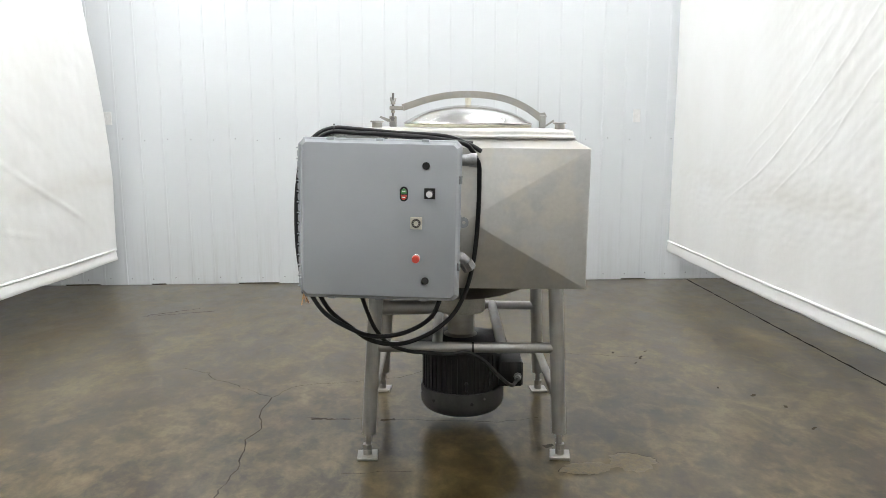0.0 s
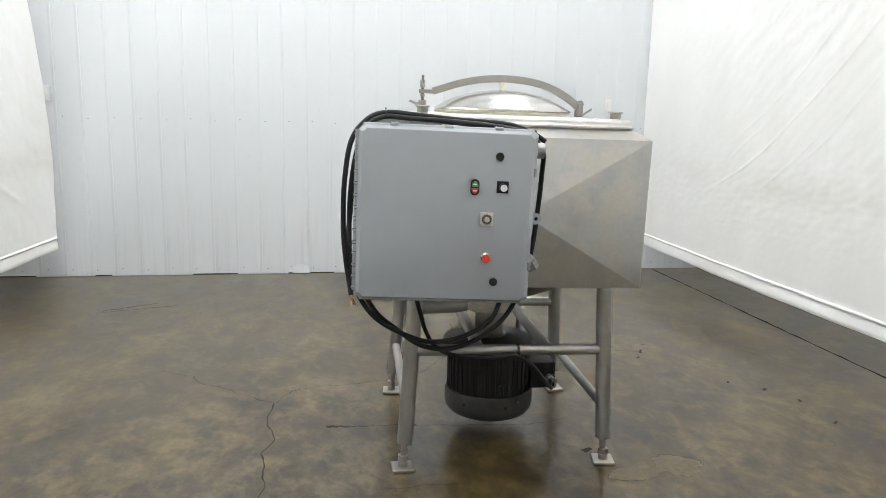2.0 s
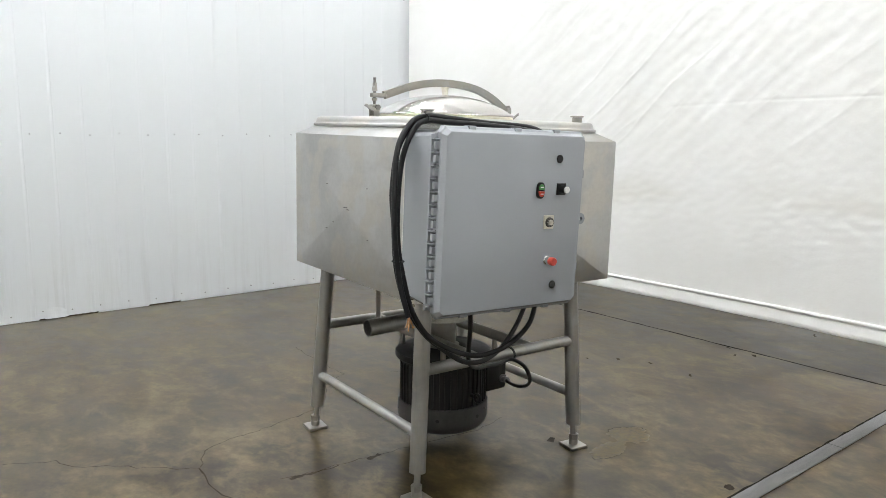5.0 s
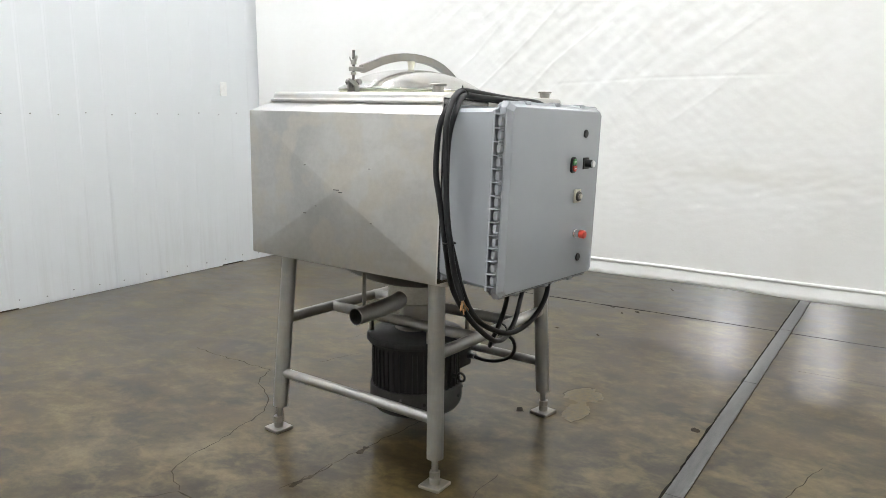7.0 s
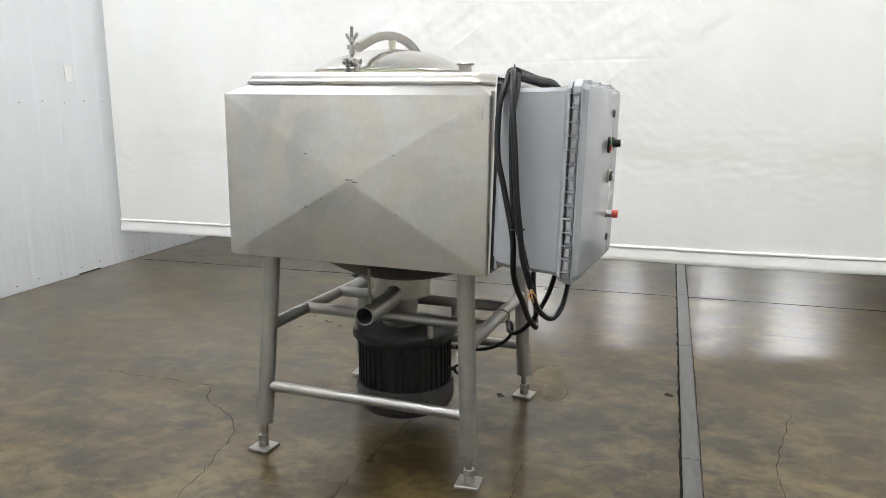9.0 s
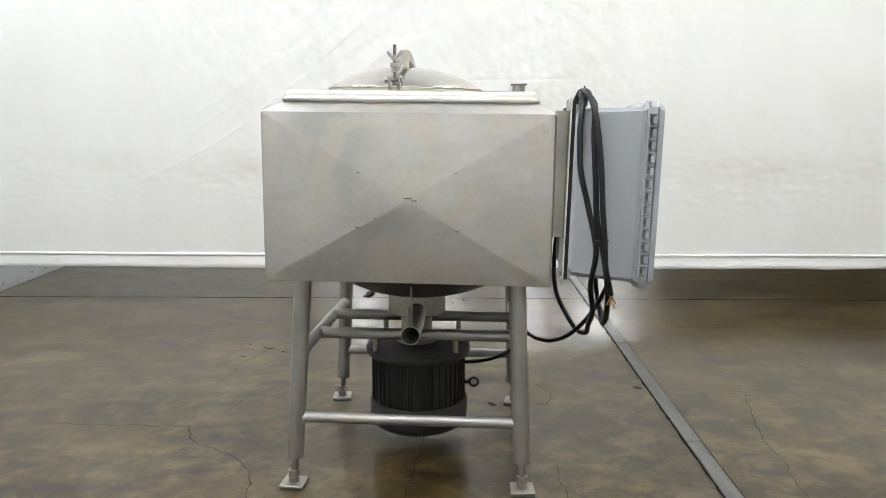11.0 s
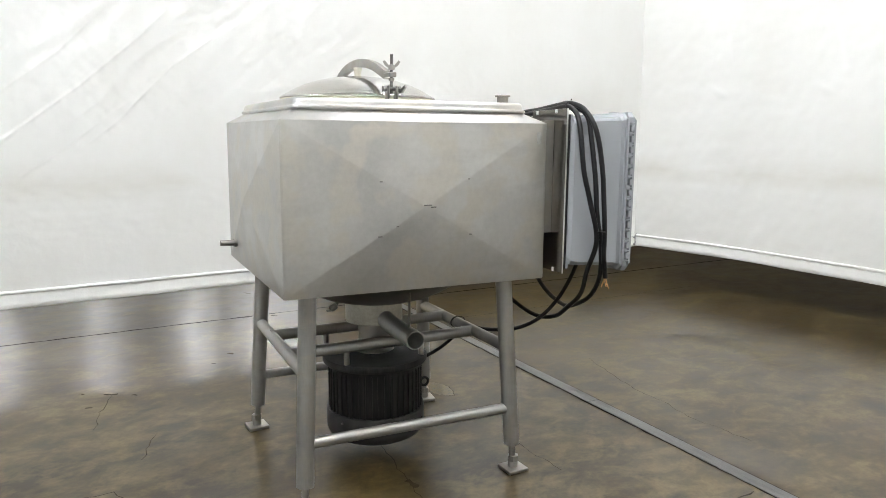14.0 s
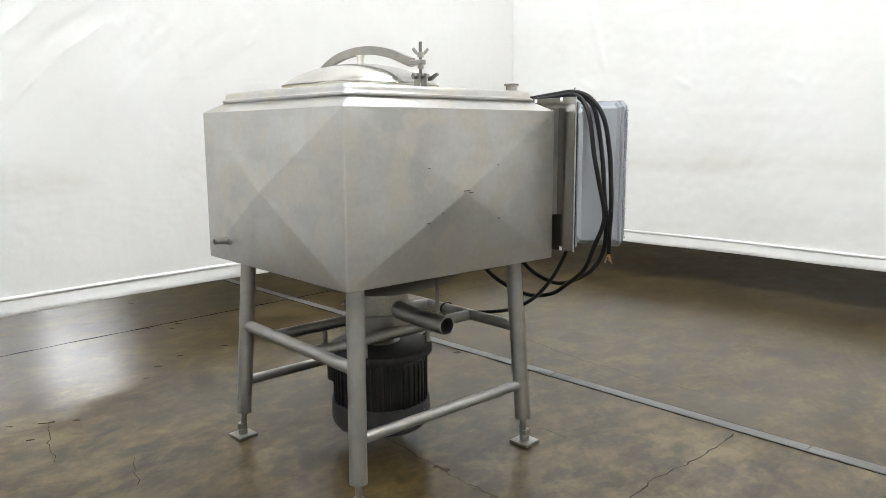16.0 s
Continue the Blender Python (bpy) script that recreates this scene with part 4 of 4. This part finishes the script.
# ---- control enclosure on the tank's front ----
ENC = TANK @ pose(-0.341, -0.585, 1.176, 1.3, 1.45, -1.8)
enclosure = thing("control_enclosure", ENC, "light grey fibreglass control enclosure mounted on the tank front", "control box")


def chamfered(half, cut):
    h, c = half, cut
    return [(-h + c, -h), (h - c, -h), (h, -h + c), (h, h - c), (h - c, h), (-h + c, h), (-h, h - c), (-h, -h + c)]


def stack(levels):
    """Chamfered square outlines at successive depths, skinned and closed."""
    return loft([[(x, y, z) for x, z in chamfered(h, c)] for y, h, c in levels])


part("body", finish(stack([(0.0, 0.272, 0.020), (-0.012, 0.283, 0.016), (-0.05, 0.287, 0.014), (-0.195, 0.292, 0.012), (-0.2155, 0.297, 0.016), (-0.2235, 0.309, 0.024), (-0.2355, 0.311, 0.024)]), 25), FIBREGLASS, enclosure)
FACE = -0.288
bm = stack([(-0.239, 0.311, 0.022), (-0.2415, 0.3150, 0.020), (-0.2625, 0.3155, 0.020), (-0.2665, 0.3125, 0.020), (-0.2695, 0.3075, 0.018), (-0.2815, 0.3005, 0.016), (-0.2865, 0.2975, 0.014), (FACE, 0.2920, 0.014)])
for v in bm.verts:
    if v.co.x < -0.30 and v.co.y > -0.2645 and abs(v.co.z) < 0.30:
        v.co.x = -0.3055
door = part("door", finish(bm, 18), FIBREGLASS, enclosure, "smooth grey fibreglass door")
part("door_gasket", finish(stack([(-0.2345, 0.300, 0.024), (-0.24, 0.300, 0.024)])), BLACK, enclosure)
# hinge: a shallow channel along the door's edge, crossed by ribs, with dark pin slots between them
bm = box(-0.3245, -0.3095, -0.2360, -0.2270, -0.289, 0.289, 0.002)
hinge = part("hinge", bm, FIBREGLASS, enclosure, "moulded hinge strip with knuckles")
rib = mesh_of("knuckle", box(-0.3268, -0.3040, -0.2585, -0.2335, -0.0022, 0.0022, 0.001), FIBREGLASS)
# pin slots are thin flush pieces, coloured like the shade in the hinge gaps
slot_long = mesh_of("pin_slot", box(-0.3066, -0.3052, -0.2425, -0.2361, -0.0110, 0.0110), SLOT)
slot_short = mesh_of("pin_slot", box(-0.3066, -0.3052, -0.2445, -0.2361, -0.0070, 0.0070), SLOT)
leaf = mesh_of("hinge_leaf", box(-0.3222, -0.3045, -0.2600, -0.2465, -0.0125, 0.0125, 0.0015), FIBREGLASS)
for k in range(14):
    z = -0.273 + k * 0.0420
    share("knuckle", rib, hinge, Matrix.Translation((0, 0, z)))
    if k < 13:
        share("hinge_leaf", leaf, hinge, Matrix.Translation((0, 0, z + 0.0210)))
        share("pin_slot", slot_long if k % 2 else slot_short, hinge, Matrix.Translation((0, 0, z + 0.0210)))
for x0 in (-0.19, 0.0, 0.175):
    for up in (1, -1):
        clip = part("clip", box(x0 - 0.015, x0 + 0.015, -0.2715, -0.2400, min(up * 0.3060, up * 0.3185), max(up * 0.3060, up * 0.3185), 0.002), FIBREGLASS, enclosure, "small grey edge clip")
        part("clip_slot", box(x0 - 0.0155, x0 + 0.0155, -0.2722, -0.2640, min(up * 0.3030, up * 0.3060), max(up * 0.3030, up * 0.3060)), SLOT, clip, "dark slot under the clip")
for z0 in (0.165, -0.175):
    clip = part("clip", box(0.3095, 0.3185, -0.2715, -0.2400, z0 - 0.015, z0 + 0.015, 0.002), FIBREGLASS, enclosure, "small grey edge clip")
    part("clip_slot", box(0.3060, 0.3095, -0.2722, -0.2640, z0 - 0.0155, z0 + 0.0155), SLOT, clip, "dark slot beside the clip")
bm = bmesh.new()
n = 22
outer = [(0.3265 + 0.0205 * math.cos(2 * math.pi * i / n), 0.0205 * math.sin(2 * math.pi * i / n)) for i in range(n)]
inner = [(0.3285 + 0.0072 * math.cos(2 * math.pi * i / n), 0.0072 * math.sin(2 * math.pi * i / n)) for i in range(n)]
vo = [[bm.verts.new((x, y, z)) for x, z in outer] for y in (-0.2630, -0.2520)]
vi = [[bm.verts.new((x, y, z)) for x, z in inner] for y in (-0.2630, -0.2520)]
for i in range(n):
    j = (i + 1) % n
    bm.faces.new((vo[0][i], vo[0][j], vi[0][j], vi[0][i]))
    bm.faces.new((vo[1][i], vo[1][j], vi[1][j], vi[1][i]))
    bm.faces.new((vo[0][i], vo[0][j], vo[1][j], vo[1][i]))
    bm.faces.new((vi[0][i], vi[0][j], vi[1][j], vi[1][i]))
box(0.310, 0.3185, -0.2640, -0.2490, -0.029, 0.029, 0.003, bm)
part("hasp", finish(bm, 30), FIBREGLASS, enclosure, "moulded padlock hasp")


def button_base(name, x, z, profile, mat, parent, label="", n=28):
    """A turned part standing on the door; profile: (radius, height over the door)."""
    bm = lathe([(r, h) for r, h in profile], n)
    return part(name, bm, mat, parent, label, Matrix.Translation((x + 0.004, FACE, z)) @ Matrix.Rotation(radians(90), 4, "X"))


for x, z in ((0.1755, 0.2185), (0.179, -0.2306)):
    button_base("blanking_plug", x, z, [(0.0145, 0.0), (0.0145, 0.003), (0.0125, 0.005), (0.0, 0.005)], BLACK, door, "round black blanking plug")
twin = part("twin_button", finish(prism([(0.0965 + px, 0.109 + pz) for px, pz in [(0.0155 * math.cos(radians(a)), 0.013 + 0.0155 * math.sin(radians(a))) for a in range(0, 181, 20)] + [(0.0155 * math.cos(radians(a)), -0.013 + 0.0155 * math.sin(radians(a))) for a in range(180, 361, 20)]], FACE - 0.008, FACE + 0.002)), BLACK, door, "start and stop push button pair")
twin["label"] = "green and red push button pair in a black bezel"
bm = prism([(0.0965 + 0.0115 * math.cos(radians(a)), 0.1115 + max(0.0, 0.0195 * math.sin(radians(a)))) for a in range(0, 181, 15)], FACE - 0.012, FACE)
part("green_button", bm, GREEN, door, "green push button")
bm = prism([(0.0965 + 0.0115 * math.cos(radians(a)), 0.1065 + min(0.0, 0.0195 * math.sin(radians(a)))) for a in range(180, 361, 15)], FACE - 0.014, FACE)
part("red_button", bm, RED, door, "red push button")
for z, depth in ((0.1205, 0.0125), (0.0975, 0.0145)):
    part("legend", box(0.0900, 0.1030, FACE - depth, FACE - depth + 0.002, z - 0.0016, z + 0.0016), WHITE, door, "small white marking")
part("selector_plate", box(0.174, 0.216, FACE - 0.004, FACE + 0.001, 0.0915, 0.1335, 0.0015), BLACK, door, "square black selector plate")
button_base("selector_knob", 0.191, 0.1125, [(0.014, 0.003), (0.014, 0.026), (0.0128, 0.0285), (0.0, 0.0285)], BLACK, door)
button_base("knob_cap", 0.191, 0.1125, [(0.0120, 0.0280), (0.0120, 0.0325), (0.0105, 0.0345), (0.0, 0.0345)], WHITE, door, "white knob cap")
part("timer_plate", box(0.122, 0.168, FACE - 0.006, FACE + 0.001, -0.027, 0.021, 0.002), BEIGE, door, "aged beige timer plate")
dial = button_base("timer_dial", 0.141, -0.003, [(0.0178, 0.006), (0.0178, 0.010), (0.0160, 0.013), (0.0, 0.013)], DIAL, door, "dark ribbed timer dial")
part("dial_cap", lathe([(0.0095, 0.012), (0.0088, 0.019), (0.0, 0.020)], 20), BEIGE, dial, "worn beige dial cap")
for k in range(10):
    part("dial_rib", box(0.0100, 0.0162, -0.0013, 0.0013, 0.0115, 0.0150, 0.0005), GREY_DIAL, dial, "", Matrix.Rotation(radians(36 * k), 4, "Z"))
button_base("collar", 0.1436, -0.139, [(0.0155, 0.0), (0.0155, 0.004), (0.0122, 0.006), (0.0122, 0.023), (0.0, 0.023)], CHROME, door, "chrome button collar")
button_base("stop_button", 0.1436, -0.139, [(0.0115, 0.022), (0.0142, 0.023), (0.0154, 0.027), (0.0148, 0.040), (0.0128, 0.043), (0.0, 0.044)], RED, door, "red mushroom stop button")


def hub(x, z):
    """Cast conduit hub on the side with a threaded nose."""
    bm = bmesh.new()
    sweep([(x, -0.105, z), (x + 0.018, -0.105, z)], circle(0.032, 20), True, bm)
    sweep([(x + 0.018, -0.105, z), (x + 0.052, -0.105, z)], circle(0.025, 20), True, bm)
    sweep([(x + 0.052, -0.105, z), (x + 0.056, -0.105, z), (x + 0.078, -0.105, z), (x + 0.082, -0.105, z)], circle(0.029, 20), True, bm)
    return finish(bm, 35)


part("conduit_hub", hub(0.291, 0.232), CAST, enclosure, "cast grey conduit hub")
bm = bmesh.new()
sweep(spline([(0.291, -0.135, -0.165), (0.318, -0.135, -0.165), (0.338, -0.130, -0.182), (0.350, -0.125, -0.200)], 4), circle(0.024, 18), True, bm)
sweep([(0.338, -0.130, -0.182), (0.358, -0.122, -0.212)], circle(0.029, 8), True, bm)
part("conduit_elbow", finish(bm, 35), CAST, enclosure, "cast grey conduit elbow")

# mounting plate and bracket between tank and enclosure
plate = part("mounting_plate", box(-0.266, -0.004, 0.0125, 0.0165, -0.318, 0.322, 0.001), STEEL_PLATE, enclosure, "bright-edged stainless mounting plate")
part("folded_edge", box(-0.2680, -0.2655, 0.0122, 0.0172, -0.318, 0.322), EDGE, plate, "bright folded edge")
part("rear_flange", box(-0.2665, 0.284, -0.012, -0.0005, -0.300, 0.300, 0.003), FIBREGLASS, enclosure, "grey mounting flange behind the box")
# solid black fill stands for the shade in the open gap
part("spacer", box(-0.2650, 0.26, 0.0, 0.0122, -0.300, 0.300), BLACK, enclosure, "black fill for the shaded gap behind the box")
for x, z in ((-0.19, 0.306), (-0.045, 0.306), (-0.20, -0.318)):
    part("edge_tab", box(x - 0.007, x + 0.007, 0.0165, 0.019, z, z + 0.016, 0.0008), WHITE, plate, "small pale edge tab")
bm = box(-0.175, -0.150, 0.0165, 0.062, -0.165, 0.280, 0.001)
box(-0.150, -0.110, 0.0165, 0.020, -0.165, 0.280, 0, bm)
part("bracket", finish(bm), STEEL_FOOT, enclosure, "steel channel bracket to the tank")
part("bracket", box(0.150, 0.175, 0.0165, 0.062, -0.165, 0.280, 0.001), STEEL_FOOT, enclosure)

# ---- cables ----


def cable(label, points, r, m=TANK):
    ob = thing("power_cable", m, label, "cable", "black cables")
    part("sheath", sweep(spline(points, 8), circle(r, 10)), RUBBER, ob)
    return ob


R1 = 0.0098
frayed = cable("black rubber cable with its cut end frayed to copper", [
    (0.054, -0.640, 1.430), (0.004, -0.645, 1.458), (-0.100, -0.650, 1.492), (-0.300, -0.632, 1.506), (-0.450, -0.620, 1.520), (-0.553, -0.612, 1.526), (-0.625, -0.630, 1.498), (-0.682, -0.644, 1.420), (-0.706, -0.660, 1.280),
    (-0.712, -0.670, 1.140), (-0.708, -0.681, 1.035), (-0.697, -0.690, 0.940), (-0.682, -0.713, 0.848)], R1)
for k in range(5):
    a = 2.4 * k
    part("copper_strand", sweep(spline([(-0.682, -0.713, 0.850), (-0.679 + 0.007 * math.cos(a), -0.715 + 0.007 * math.sin(a), 0.832), (-0.677 + 0.016 * math.cos(a + 0.4), -0.717 + 0.016 * math.sin(a + 0.4), 0.806 + 0.008 * math.sin(3 * a))], 4), circle(0.0022, 6)), COPPER, frayed, "bare copper strand")
cable("black rubber cable looped below the box up to its side hub", [
    (0.020, -0.625, 1.462), (-0.120, -0.630, 1.478), (-0.300, -0.612, 1.494), (-0.450, -0.602, 1.506), (-0.553, -0.600, 1.514), (-0.610, -0.604, 1.482), (-0.652, -0.594, 1.410), (-0.676, -0.597, 1.270), (-0.685, -0.622, 1.160), (-0.694, -0.655, 1.005), (-0.648, -0.648, 0.873), (-0.587, -0.666, 0.768), (-0.498, -0.665, 0.691), (-0.408, -0.668, 0.632), (-0.295, -0.646, 0.611), (-0.178, -0.616, 0.641), (-0.083, -0.584, 0.702), (-0.027, -0.574, 0.780), (0.012, -0.580, 0.892), (0.035, -0.597, 1.037), (0.045, -0.620, 1.200), (0.046, -0.645, 1.316), (0.042, -0.672, 1.381), (0.022, -0.684, 1.406), (-0.005, -0.685, 1.408)], R1)
cable("black rubber cable looped below the box", [
    (0.034, -0.652, 1.398), (0.018, -0.656, 1.430), (-0.020, -0.660, 1.462), (-0.150, -0.665, 1.484), (-0.320, -0.648, 1.498), (-0.470, -0.634, 1.506), (-0.560, -0.628, 1.510), (-0.622, -0.644, 1.475), (-0.662, -0.639, 1.380), (-0.684, -0.646, 1.240), (-0.690, -0.656, 1.100), (-0.685, -0.683, 0.979), (-0.660, -0.704, 0.861), (-0.599, -0.714, 0.767), (-0.506, -0.722, 0.707), (-0.401, -0.730, 0.670), (-0.298, -0.738, 0.678), (-0.211, -0.738, 0.710), (-0.148, -0.736, 0.759), (-0.118, -0.730, 0.822), (-0.087, -0.714, 0.890)], R1)
feed = cable("black motor cable tied along the front rail", [
    (-0.451, -0.754, 0.890), (-0.422, -0.722, 0.781), (-0.390, -0.673, 0.682), (-0.339, -0.612, 0.601), (-0.259, -0.555, 0.551), (-0.170, -0.508, 0.529), (-0.076, -0.481, 0.515), (0.007, -0.456, 0.513), (0.079, -0.454, 0.475), (0.133, -0.437, 0.415), (0.184, -0.385, 0.351), (0.222, -0.299, 0.301), (0.245, -0.204, 0.278), (0.268, -0.125, 0.275)], 0.0088)
loop = [(0.030, -0.4195 + 0.037 * math.cos(2 * math.pi * i / 18), 0.525 + 0.028 * math.sin(2 * math.pi * i / 18)) for i in range(19)]
part("cable_tie", sweep(loop, [(-0.0014, -0.0048), (0.0014, -0.0048), (0.0014, 0.0048), (-0.0014, 0.0048)], True, None, (1, 0, 0)), BLACK, feed, "black cable tie round the rail")
for cx, cy, cz, ax in ((-0.553, -0.614, 1.517, "x"), (-0.698, -0.670, 1.037, "z")):
    loop = []
    for i in range(19):
        a = 2 * math.pi * i / 18
        loop.append((cx, cy + 0.0235 * math.cos(a), cz + 0.0165 * math.sin(a)) if ax == "x" else (cx + 0.0200 * math.cos(a), cy + 0.0215 * math.sin(a), cz))
    part("cable_tie", sweep(loop, circle(0.0025, 6), True, None, (1, 0, 0) if ax == "x" else (0, 0, 1)), BLACK, frayed)
    tail = [(cx, cy, cz + 0.020), (cx - 0.002, cy - 0.002, cz + 0.026)] if ax == "x" else [(cx - 0.004, cy - 0.018, cz), (cx - 0.006, cy - 0.025, cz + 0.002)]
    part("tie_tail", sweep(tail, circle(0.0028, 6)), BLACK, frayed)
